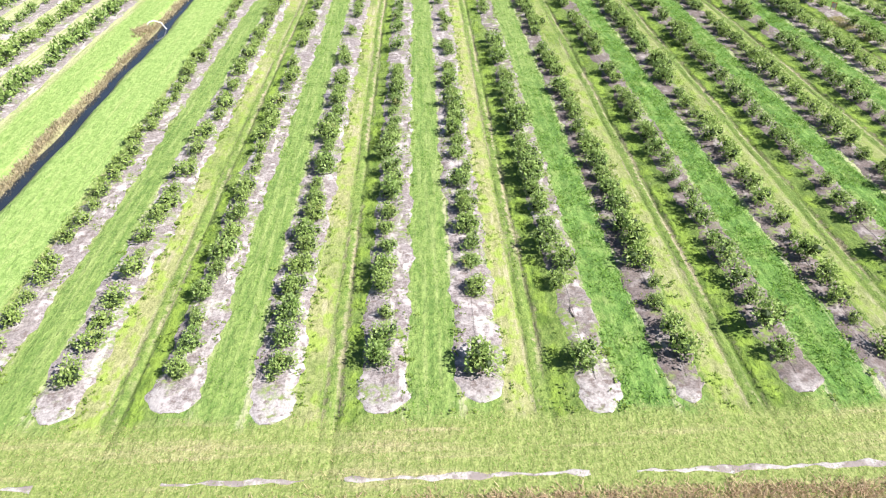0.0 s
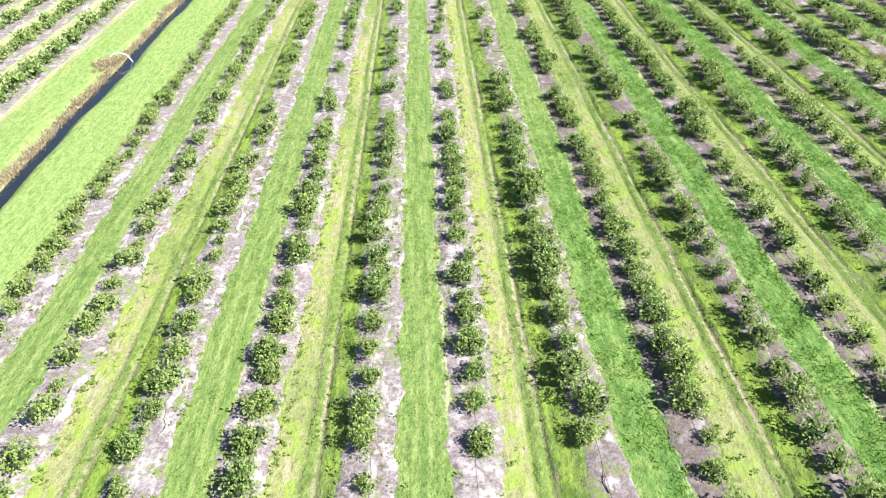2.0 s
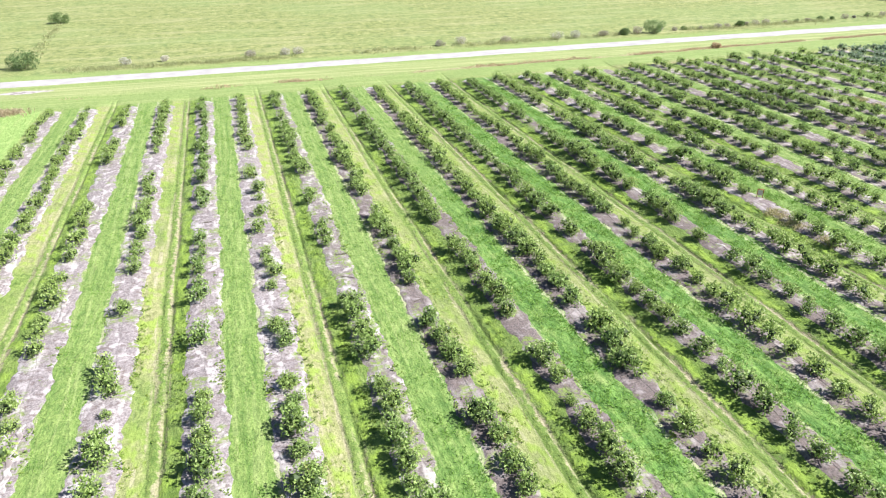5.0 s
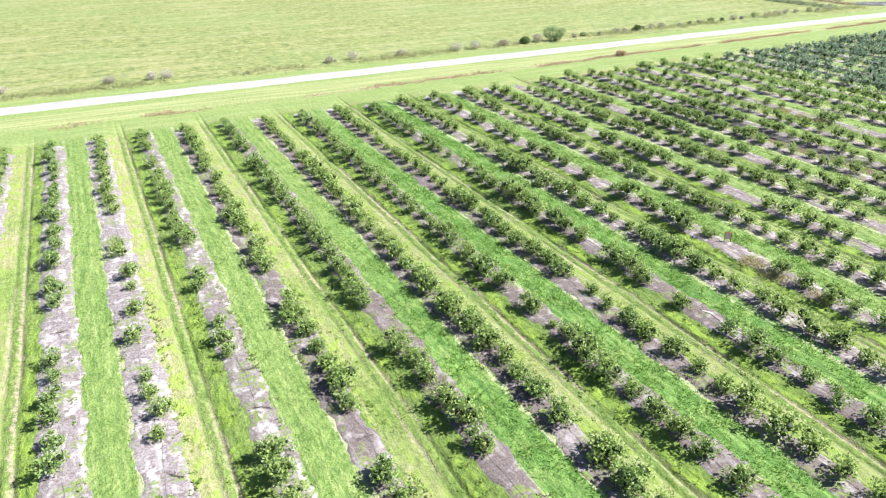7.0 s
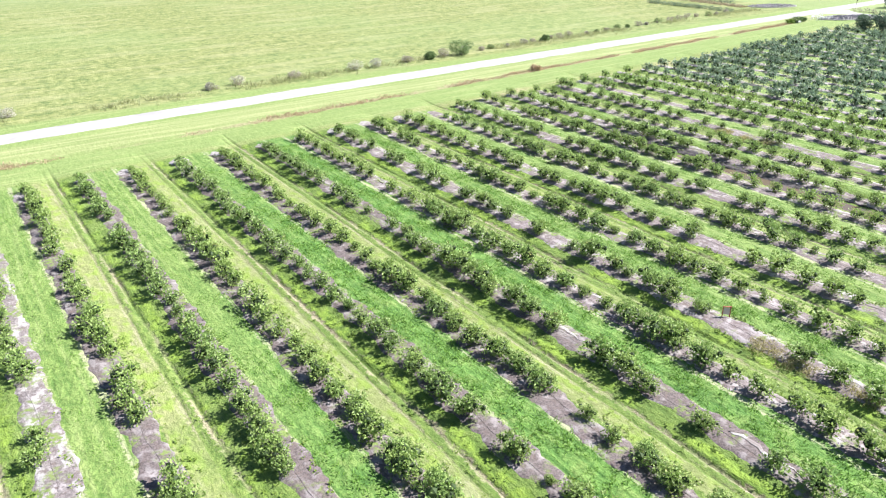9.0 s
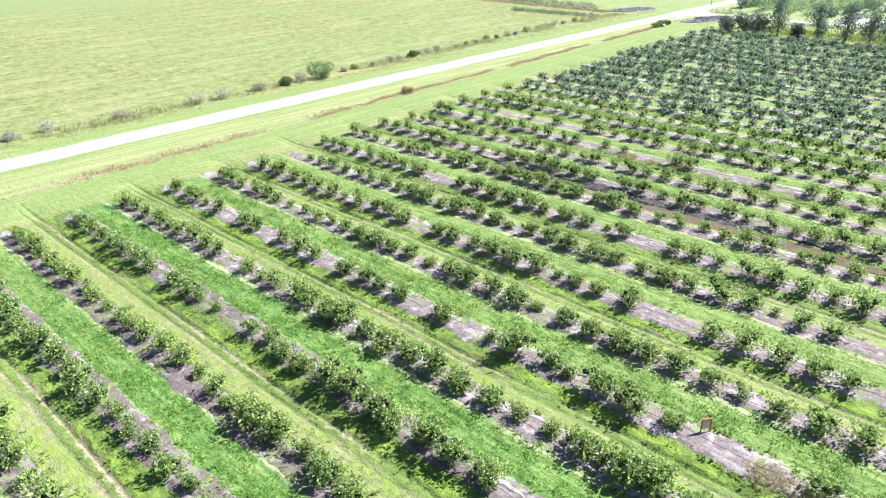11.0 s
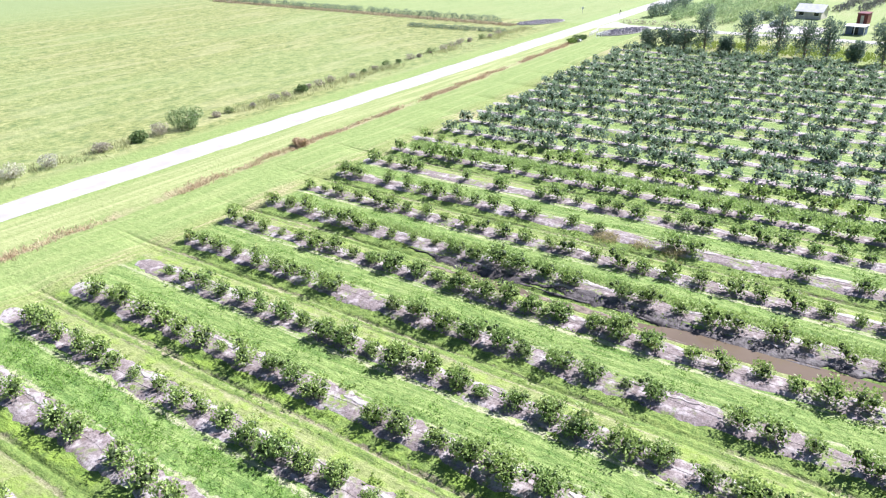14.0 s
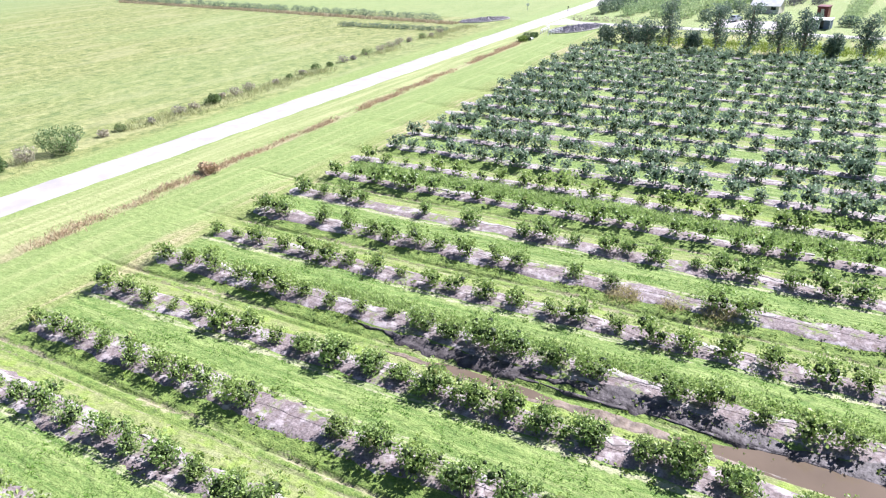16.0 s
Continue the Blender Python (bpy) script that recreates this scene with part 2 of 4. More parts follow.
def sand_material(name, bare, soil, bleached=0.8):
    k = Nodes(name, 0.95)
    fine, mid, big = k.noise(7.0, 5), k.noise(1.1, 4), k.noise(0.16, 3)
    streak = k.noise(1.0, 4, k.scaled(1.6, 0.35, 1.0))
    c = k.mix(k.step(fine, 0.3, 0.7), tuple(0.5 * v for v in soil), soil)
    c = k.mix(k.times(k.step(mid, 0.52, 0.68), bleached), c, (0.50, 0.455, 0.45))
    c = k.mix(k.times(k.step(big, 0.55, 0.68), k.step(streak, 0.5, 0.62), bleached * 0.85), c, (0.56, 0.53, 0.515))
    c = k.mix(k.times(k.step(k.noise(1.0, 4, k.scaled(0.9, 0.22, 1.0)), 0.54, 0.64), bleached * 0.75), c, (0.51, 0.48, 0.47))
    c = k.mix(k.times(k.step(k.noise(2.2, 6, None, 0.7), 0.48, 0.38), 0.75), c, (0.15, 0.115, 0.105))
    c = k.mix(k.times(k.step(k.noise(0.45, 4), bare, bare + 0.12), k.step(k.noise(3.0, 4), 0.40, 0.58)), c, k.mix(fine, (0.09, 0.16, 0.03), (0.27, 0.32, 0.10)))
    # bleached sand at both ends of a row
    x, y, z = k.xyz()
    ragged = k.m("ADD", k.times(k.m("SUBTRACT", mid, 0.5), 4.0), k.times(k.m("SUBTRACT", big, 0.5), 5.0))
    near = k.step(k.m("ADD", y, ragged), NEAR_END + 2.2, NEAR_END + 0.6)
    far = k.step(k.m("ADD", k.m("SUBTRACT", y, k.times(k.m("MAXIMUM", x, 0.0), 0.03)), ragged), FAR_END - 2.4, FAR_END - 1.0)
    pale = k.mix(k.step(fine, 0.3, 0.7), (0.31, 0.285, 0.28), (0.46, 0.43, 0.42))
    c = k.mix(k.times(k.m("MAXIMUM", near, far), k.step(k.noise(2.2, 5), 0.34, 0.52), 0.85), c, pale)
    k.bump(k.m("ADD", k.times(fine, 0.4), mid), 0.12, 0.8)
    return k.done(c)


def end_sand_material():
    k = Nodes("white_sand", 0.95)
    fine, mid = k.noise(6.0, 5), k.noise(0.9, 4)
    c = k.mix(k.step(fine, 0.3, 0.7), (0.33, 0.30, 0.29), (0.47, 0.44, 0.425))
    c = k.mix(k.step(mid, 0.54, 0.42), c, (0.25, 0.215, 0.205))
    k.bump(fine, 0.05, 0.8)
    return k.done(c)


def water_material(name, tint, rough=0.04):
    k = Nodes(name, rough)
    k.b.inputs["IOR"].default_value = 1.33
    k.b.inputs["Specular IOR Level"].default_value = 0.5
    k.bump(k.noise(3.0, 3), 0.01, 0.3)
    return k.done(k.mix(k.noise(0.4, 3), tint, tuple(v * 1.6 for v in tint)))


GRASS = ground_material()
SAND = sand_material("grey_sand", 0.51, (0.33, 0.29, 0.29))
WEEDY_SAND = sand_material("weedy_grey_sand", 0.47, (0.28, 0.243, 0.236))
DARK_SAND = sand_material("dark_damp_sand", 0.50, (0.20, 0.165, 0.158), 0.35)
PINK_SAND = sand_material("pinkish_sand", 0.52, (0.28, 0.235, 0.228), 0.6)
WHITE_SAND = end_sand_material()
SHELL = plain_material("shell_road", (0.33, 0.315, 0.305), (0.42, 0.40, 0.39), 0.35, 0.95, relief=0.02)
WATER = water_material("ditch_water", (0.016, 0.022, 0.032))
PUDDLE = water_material("muddy_water", (0.11, 0.085, 0.06), 0.08)
MUD = plain_material("wet_mud", (0.035, 0.030, 0.030), (0.12, 0.105, 0.105), 1.6, 0.6, relief=0.16)
BROWN_MUD = plain_material("brown_mud", (0.09, 0.07, 0.052), (0.25, 0.20, 0.15), 1.5, 0.55, relief=0.14)
BARK = plain_material("citrus_bark", (0.16, 0.12, 0.09), (0.30, 0.25, 0.20), 14.0)
CITRUS = leaf_material("citrus_leaves", (0.135, 0.23, 0.048), (0.39, 0.52, 0.17), (0.40, 0.38, 0.15), 0.0, 0.38, 0.45, 0.4)
# Near-black leaf colour: the shade inside a crown, painted on its filler lumps.
SHADE_CORE = leaf_material("shaded_core_leaves", (0.018, 0.032, 0.012), (0.05, 0.08, 0.025), None, 0.0, 0.1)
# Bluer, greyer leaves for the far rows: distance haze put into the colour.
CITRUS_HAZED = leaf_material("hazed_citrus_leaves", (0.10, 0.165, 0.108), (0.295, 0.40, 0.265), None, 0.0, 0.36, 0.5, 0.4)
HOSE = plain_material("black_hose", (0.13, 0.115, 0.11), (0.26, 0.23, 0.22), 8.0, 0.7)
REED = leaf_material("dry_reeds", (0.32, 0.27, 0.17), (0.54, 0.47, 0.32), glow=0.4, rough=0.8)
RUST = leaf_material("rusty_grass", (0.33, 0.24, 0.15), (0.58, 0.46, 0.31), glow=0.3, rough=0.8)
BUSH = leaf_material("bush_leaves", (0.07, 0.13, 0.045), (0.21, 0.30, 0.115))
PALE_BUSH = leaf_material("pale_bush_leaves", (0.11, 0.19, 0.075), (0.28, 0.38, 0.17))
GREY_BUSH = leaf_material("grey_twigs", (0.25, 0.235, 0.185), (0.50, 0.47, 0.39), glow=0.2)
WHITE_BUSH = leaf_material("white_blossom", (0.20, 0.22, 0.14), (0.68, 0.66, 0.60), glow=0.2)
TALL = leaf_material("tall_tree_leaves", (0.07, 0.125, 0.085), (0.23, 0.31, 0.22), None, 0.0, 0.38, 0.5, 0.4)
BLADE = leaf_material("grass_blades", (0.085, 0.21, 0.03), (0.24, 0.41, 0.08), glow=0.45)
TALL_BLADE = leaf_material("tall_grass_blades", (0.20, 0.33, 0.09), (0.42, 0.54, 0.22), glow=0.5)
PALM = leaf_material("palm_fronds", (0.24, 0.27, 0.12), (0.52, 0.50, 0.28), glow=0.5)
WEED = leaf_material("weed_leaves", (0.10, 0.18, 0.03), (0.25, 0.345, 0.065), glow=0.35)
ACID = leaf_material("acid_weed_leaves", (0.18, 0.255, 0.04), (0.30, 0.385, 0.075), glow=0.35)
MEADOW = leaf_material("meadow_grass", (0.21, 0.26, 0.11), (0.44, 0.46, 0.25), glow=0.5)
HAY = leaf_material("hay_blades", (0.28, 0.27, 0.12), (0.50, 0.46, 0.24), glow=0.45)


# ---- building helpers ----
def mesh_of(name, verts, faces, material=None, smooth=False):
    """A mesh from arrays of vertices and of faces that all have as many corners."""
    verts, faces = np.asarray(verts, np.float32), np.asarray(faces, np.int32)
    me = bpy.data.meshes.new(name)
    n, sides = len(faces), faces.shape[1]
    me.vertices.add(len(verts))
    me.vertices.foreach_set("co", verts.ravel())
    me.loops.add(n * sides)
    me.loops.foreach_set("vertex_index", faces.ravel())
    me.polygons.add(n)
    me.polygons.foreach_set("loop_start", np.arange(n, dtype=np.int32) * sides)
    me.polygons.foreach_set("use_smooth", np.full(n, smooth))
    me.update(calc_edges=True)
    if material:
        me.materials.append(material)
    return me


def tri_mesh(name, verts, faces, material):
    return mesh_of(name, verts, np.asarray(faces)[:, :3], material)


def part(name, data, material=None, parent=None, label=""):
    """Links a mesh or a bmesh as one object under a thing or part."""
    if isinstance(data, bmesh.types.BMesh):
        me = bpy.data.meshes.new(name)
        data.to_mesh(me)
        data.free()
        data = me
    if material and not data.materials:
        data.materials.append(material)
    ob = new(name, data)
    ob.parent = parent
    if label:
        ob["label"] = label
    return ob


def thing(name, label, category, at=(0, 0, 0), group="", kind="", turn=0.0):
    ob = new(name)
    ob.matrix_basis = pose(*at, 0, 0, turn)
    return tagged(ob, label, category, group, kind)


def grid(us, vs, at):
    """Vertices and quads of a sheet over us x vs; at(u, v) gives arrays x, y, z."""
    u, v = np.meshgrid(us, vs)
    p = np.stack(at(u, v), -1).reshape(-1, 3)
    w, h = len(us), len(vs)
    i = (np.arange(h - 1)[:, None] * w + np.arange(w - 1)).ravel()
    return p, np.stack([i, i + 1, i + 1 + w, i + w], 1)


def tube(points, radius, sides=5):
    """A tapering tube along points; radius may be a list."""
    pts = [Vector(p) for p in points]
    rad = radius if isinstance(radius, (list, tuple)) else [radius] * len(pts)
    V, F = [], []
    for j, p in enumerate(pts):
        d = (pts[min(j + 1, len(pts) - 1)] - pts[max(j - 1, 0)]).normalized()
        s = d.cross(Vector((0.31, 0.77, 0.55))).normalized()
        q = d.cross(s)
        for n in range(sides):
            a = 2 * math.pi * n / sides
            V.append(p + (s * math.cos(a) + q * math.sin(a)) * rad[j])
    for j in range(len(pts) - 1):
        for n in range(sides):
            m = (n + 1) % sides
            F.append((j * sides + n, j * sides + m, (j + 1) * sides + m, (j + 1) * sides + n))
    return np.array([tuple(v) for v in V]), np.array(F)


def joined(pieces):
    V, F, o = [], [], 0
    for v, f in pieces:
        V.append(v)
        F.append(f + o)
        o += len(v)
    return np.concatenate(V), np.concatenate(F)


def unit(v):
    return v / np.maximum(np.linalg.norm(v, axis=-1, keepdims=True), 1e-6)


def leaves(rng, lobes, count, length, width, droop=0.0, inner=0.45):
    """Small folded leaves on the outside of a cluster of round lobes (x, y, z, r)."""
    L = np.array(lobes)
    pick = rng.choice(len(L), count * 2, p=L[:, 3] ** 2 / (L[:, 3] ** 2).sum())
    d = unit(rng.normal(size=(count * 2, 3)))
    p = L[pick, :3] + d * (L[pick, 3] * (inner + (1.16 - inner) * rng.random(count * 2) ** 0.5))[:, None]
    gap = np.linalg.norm(p[:, None] - L[None, :, :3], axis=2) / L[None, :, 3]
    gap[np.arange(len(p)), pick] = 9
    keep = np.nonzero((gap.min(1) > 0.62) & (p[:, 2] > 0.08))[0][:count]
    p, d = p[keep], d[keep]
    n = len(p)
    up = unit(d + np.array([0, 0, 0.45]) + rng.normal(size=(n, 3)) * 0.55)
    axis = unit(unit(np.cross(up, rng.normal(size=(n, 3)))) + d * 0.65 + np.array([0, 0, 0.4 - droop]))
    side = unit(np.cross(up, axis))
    up = np.cross(axis, side)
    s = (0.65 + 0.7 * rng.random(n))[:, None]
    a = p
    b = p + axis * length * 0.5 * s + side * width * 0.5 * s + up * width * 0.16 * s
    c = p + axis * length * s
    e = p + axis * length * 0.5 * s - side * width * 0.5 * s + up * width * 0.16 * s
    V = np.stack([a, b, c, e], 1).reshape(-1, 3)
    return V, np.arange(n * 4).reshape(-1, 4)


ICO = bmesh.new()
bmesh.ops.create_icosphere(ICO, subdivisions=1, radius=1.0)
ICO_V, ICO_F = np.array([v.co[:] for v in ICO.verts]), np.array([[v.index for v in f.verts] for f in ICO.faces])
ICO.free()


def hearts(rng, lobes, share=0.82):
    """Uneven lumps of quads added inside each lobe, standing in for its dense shaded inside."""
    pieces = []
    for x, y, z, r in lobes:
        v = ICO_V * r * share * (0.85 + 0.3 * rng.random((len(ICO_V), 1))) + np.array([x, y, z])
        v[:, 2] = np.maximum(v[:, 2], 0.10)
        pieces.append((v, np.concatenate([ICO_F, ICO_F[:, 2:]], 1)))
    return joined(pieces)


def blades(rng, P, height, width, lean=0.5):
    """One bent blade at each of the places P."""
    n = len(P)
    a = rng.random(n) * 2 * math.pi
    side = np.stack([np.cos(a), np.sin(a), 0 * a], 1)
    t = np.clip(rng.normal(size=(n, 3)), -1.2, 1.2) * lean
    t[:, 2] = 1
    s = (0.6 + 0.8 * rng.random(n))[:, None]
    h = np.asarray(height).reshape(-1, 1) * s
    b = side * width * s * 0.5
    mid = P + t * h * 0.55
    tip = P + t * h + np.stack([-side[:, 1], side[:, 0], 0 * a], 1) * h * 0.35
    V = np.stack([P - b, P + b, mid + b * 0.9, tip, mid - b * 0.9], 1).reshape(-1, 3)
    i = np.arange(n)[:, None] * 5
    return V, np.concatenate([i + np.array([0, 1, 2]), i + np.array([0, 2, 4]), i + np.array([4, 2, 3])])


def rosettes(rng, P, reach, per=7):
    """A low leafy weed at each of the places P: broad leaves spread outwards."""
    n = len(P) * per
    Q, r = np.repeat(P, per, 0), np.repeat(np.broadcast_to(reach, len(P)), per) * (0.6 + 0.7 * rng.random(n))
    a, e = rng.random(n) * 6.283, 0.25 + 0.7 * rng.random(n)
    out = np.stack([np.cos(a) * np.cos(e), np.sin(a) * np.cos(e), np.sin(e)], 1)
    side = np.stack([-np.sin(a), np.cos(a), 0 * a], 1) * (r * 0.32)[:, None]
    base = Q + out * (r * rng.random(n) * 0.5)[:, None]
    mid = base + out * (r * 0.6)[:, None]
    tip = base + out * r[:, None] - np.array([0, 0, 0.3]) * r[:, None]
    return np.stack([base, mid + side, tip, mid - side], 1).reshape(-1, 3), np.arange(n * 4).reshape(-1, 4)


def hump(x, centre, half):
    """1 at the centre, 0 beyond half; smooth."""
    q = np.clip(np.abs(x - centre) / half, 0, 1)
    return (1 - q * q) ** 2


def land(x, y):
    """Height of the ground."""
    x, y = np.asarray(x, float), np.asarray(y, float)
    inside = np.clip((y - 24) / 5, 0, 1) * np.clip((176 + 0.03 * x - y) / 5, 0, 1)
    a = np.mod(x - ROW0, 12.0)
    bed = -0.24 * hump(a, 9.0, 2.6) + 0.05 * hump(a, 3.0, 3.0)
    rut = 0.6 + 0.4 * np.sin(y * 0.37 + np.floor((x - ROW0) / 12) * 2.0)
    bed = bed - (0.08 * hump(a, 8.72, 0.26) + 0.20 * hump(a, 9.55, 0.28)) * rut
    bed = bed * inside * (x > -24) * (x < 213)
    ditch = -1.0 * hump(x, -35.1 + 0.16 * np.sin(y * 0.21) + 0.12 * np.sin(y * 0.57 + 1), 1.95 + 0.2 * np.sin(y * 0.13 + 2)) * np.clip((y - 8) / 4, 0, 1) * np.clip((171.5 - y) / 3, 0, 1)
    yy = y - 0.045 * np.maximum(x, -30)
    swale = -0.40 * hump(yy, 179.5, 3.0) * np.clip((x + 28) / 10, 0, 1) * np.clip((219 - x) / 4, 0, 1)
    soft = 0.035 * np.sin(x * 0.31 + 1.3 * np.sin(y * 0.11)) * np.sin(y * 0.23 + 0.7)
    return bed + ditch + swale + soft * (np.abs(x) < 600) * (np.abs(y) < 600)


# ---- ground ----
cuts = [ROW0 + 12 * j + a for j in range(-2, 10) for a in (8.5, 8.61, 8.72, 8.83, 8.95, 9.27, 9.41, 9.55, 9.69, 9.83)]
xs = np.unique(np.concatenate([cuts, [-4000, -2000, -1000, -600, -400, -260, -180, -130, -105], np.arange(-90, 262, 0.5), [266, 272, 280, 290, 300, 320, 350, 400, 500, 700, 1200, 2200, 4000]]))
ys = np.unique(np.concatenate([[-4000, -2000, -1000, -500, -250, -120, -60, -30, -10, 0, 6], np.arange(8, 206, 2.5), np.arange(206, 340, 8.0), [360, 400, 460, 560, 700, 1000, 1800, 3000, 4500]]))
V, F = grid(xs, ys, lambda u, v: (u, v, land(u, v)))
ground = part("ground", mesh_of("ground", V, F, GRASS, True))
tagged(ground, "mown green grass and weedy furrows between tree rows", "ground", kind="structure")


def road_y(x):
    return 193.66 + 0.0119 * x


def wander(s, seed, size):
    """A smooth ragged line."""
    return size * (0.5 * np.sin(s * 0.9 + seed * 1.7) + 0.35 * np.sin(s * 2.3 + seed * 3.1) + 0.3 * np.sin(s * 5.1 + seed * 0.7) + 0.25 * np.sin(s * 0.21 + seed))


def ribbon(name, s, centre, half, lift, material, along="y", seed=0.0, ragged=0.15, label="", sunk=0.05):
    """A sheet laid along the ground with ragged edges that run into the soil."""
    ws = np.array([-1.15, -1.0, -0.8, -0.4, 0, 0.4, 0.8, 1.0, 1.15])
    up = np.array([-sunk, 0.0, 1, 1, 1, 1, 1, 0.0, -sunk]) * 1.0
    cs, hs = np.broadcast_to(centre, s.shape), np.broadcast_to(half, s.shape)
    left, right = hs + wander(s, seed, ragged), hs + wander(s, seed + 11, ragged)

    def at(w, q):
        j = np.searchsorted(s, q)
        j = np.clip(j, 0, len(s) - 1)
        off = np.where(w < 0, w * left[j], w * right[j]) + cs[j]
        x, y = (off, q) if along == "y" else (q, off)
        rise = np.interp(w, ws, up)
        rise = np.where(rise > 0, rise * lift, rise)
        return x, y, land(x, y) + rise

    V, F = grid(ws, s, at)
    if along != "y":
        F = F[:, ::-1]
    ob = part(name, mesh_of(name, V, F, material, True))
    return tagged(ob, label, name.split("_")[-1], kind="structure")


# roads
s = np.arange(-400, 600, 2.0)
ribbon("road", s, road_y(s), 2.75, 0.10, SHELL, "x", 3.0, 0.12, "white crushed shell farm road")
s = np.arange(-160, 192, 2.0)
ribbon("side_road", s, 245.0 + 0 * s, 2.1, 0.09, SHELL, "y", 5.0, 0.15, "pale sandy side road beside tall trees")

s = np.arange(182, 193.5, 0.5)
ribbon("road_apron", s, 245.0 + 0 * s, 2.3 + 5.5 * np.clip((s - 184) / 9, 0, 1) ** 2, 0.095, SHELL, "y", 7.0, 0.15, "pale flared mouth of the side road")

# bare strips under the tree rows
for i in ROWS:
    x0 = ROW0 + PITCH * i
    s = np.arange(NEAR_END + 0.6 * math.sin(i * 2.1), far_end(x0) + 0.7 * math.sin(i * 1.3), 0.55 if i < 15 else 1.5)
    s = np.unique(np.concatenate([s, s[0] + np.arange(0, 2.2, 0.18), s[-1] - np.arange(0, 2.2, 0.18)]))
    taper = np.sqrt(np.clip(1 - (1 - np.clip(np.minimum(s - s[0], s[-1] - s) / 1.6, 0.02, 1)) ** 2, 0.03, 1))
    out = -1 if i % 2 else 1                  # side of the mown alley
    if i < 2:
        shift, half = 0.22 * out, 1.38
    elif i < 9:
        shift, half = 0.42 * out, 1.08
    else:
        shift, half = 0.05, 1.15 if i < 20 else 0.85
    kind = SAND if i < 2 or i > 20 else WEEDY_SAND if i < 3 else DARK_SAND if i < 9 else PINK_SAND
    ribbon("bare_strip", s, x0 + shift + wander(s * 0.15, i, 0.12), half * taper, 0.07, kind, "y", i * 1.9, 0.30, "grey sandy bare strip under citrus trees")
for n, x0 in enumerate(LEFT_ROWS):
    s = np.arange(24, far_end(x0), 1.0)
    ribbon("bare_strip", s, x0 + 0.3 + 0 * s, 1.35, 0.07, SAND, "y", n * 2.3, 0.2, "grey sandy bare strip under citrus trees")

# water in the ditch
s = np.arange(8, 170.5, 1.5)
V, F = grid(np.array([-1.0, 0, 1.0]), s, lambda w, q: (-35.1 + w * 2.0, q, 0 * q - 0.75))
ditch = part("ditch_water", mesh_of("ditch_water", V, F, WATER))
tagged(ditch, "dark still water in a straight ditch", "water", kind="structure")


# ---- citrus trees ----
def citrus_lobes(rng, tall, wide):
    """A few leafy limbs of uneven reach round a low middle."""
    L = [(0, 0, tall * 0.42, wide * 0.30)]
    for k in range(rng.integers(9, 13)):
        a, r = rng.random() * 6.283, wide * (0.12 + 0.17 * rng.random())
        q = wide * (0.16 + 0.24 * rng.random())
        L.append((math.cos(a) * q, math.sin(a) * q * 1.55, tall * (0.22 + 0.54 * rng.random()), r))
    for k in range(4):
        a, q = rng.random() * 6.283, wide * 0.2 * rng.random()
        L.append((math.cos(a) * q, math.sin(a) * q, tall * (0.74 + 0.16 * rng.random()), wide * 0.10))
    return L


def citrus_trunk(rng, tall, lobes, sides=5, limbs=5):
    k = [tube([(0, 0, -0.1), (0.03, -0.02, tall * 0.26)], [0.06, 0.045], sides)]
    for q in lobes[1:1 + limbs]:
        k.append(tube([(0.02, 0, tall * 0.2), q[:3]], [0.035, 0.012], 3))
    return joined(k)


def citrus_variant(seed, count, length, width, tall=1.5, wide=1.78, limbs=5, lumps=9):
    rng = np.random.default_rng(seed)
    tall, wide = tall * (0.88 + 0.28 * rng.random()), wide * (0.88 + 0.24 * rng.random())
    L = citrus_lobes(rng, tall, wide)
    return leaves(rng, L, count, length, width, 0.2, 0.62), citrus_trunk(rng, tall, L, 5 if limbs > 3 else 3, limbs), hearts(rng, L[:lumps], 0.62)


# bare stretches where trees have died: row, from, to
BARE_WEST = ((-2, 86, 90.9), (-2, 124, 134), (-2, 146, 153), (-1, 88, 93.8), (-1, 98.4, 101), (-1, 129, 139), (-1, 144, 147), (0, 83, 87), (0, 89.2, 93.8),
             (0, 110.6, 117.4), (1, 81.9, 86), (1, 89.3, 95), (1, 105.4, 107.2), (1, 115.2, 117.5), (1, 122.6, 125), (1, 129, 136), (2, 34.2, 38.4), (2, 80, 83.4),
             (2, 92.5, 101.6), (2, 109.6, 113.8), (2, 120.2, 124.4), (2, 154, 156.8), (3, 74.6, 77.8), (3, 87, 93.4))
BARE_EAST = ((3, 110, 115), (3, 121, 123.4), (4, 78.9, 84.7), (4, 100.6, 104.8), (5, 72.8, 75.8), (5, 81.6, 85), (7, 99, 102.4), (8, 93.6, 97.2),
             (8, 134, 137), (8, 145.6, 149.4), (9, 143.5, 147), (10, 94, 101.6), (10, 124.2, 127.3), (10, 135.8, 139.6), (10, 146, 150), (10, 154, 156.6), (12, 92.5, 95.2),
             (12, 107.6, 111.2), (12, 167, 172), (13, 166, 169.5), (14, 145, 148), (18, 116.8, 125.6), (18, 129, 134.5), (18, 138.3, 142.2), (19, 155.6, 161.6))
GAPS = [(ROW0 + PITCH * i, a, b) for i, a, b in BARE_WEST + BARE_EAST]


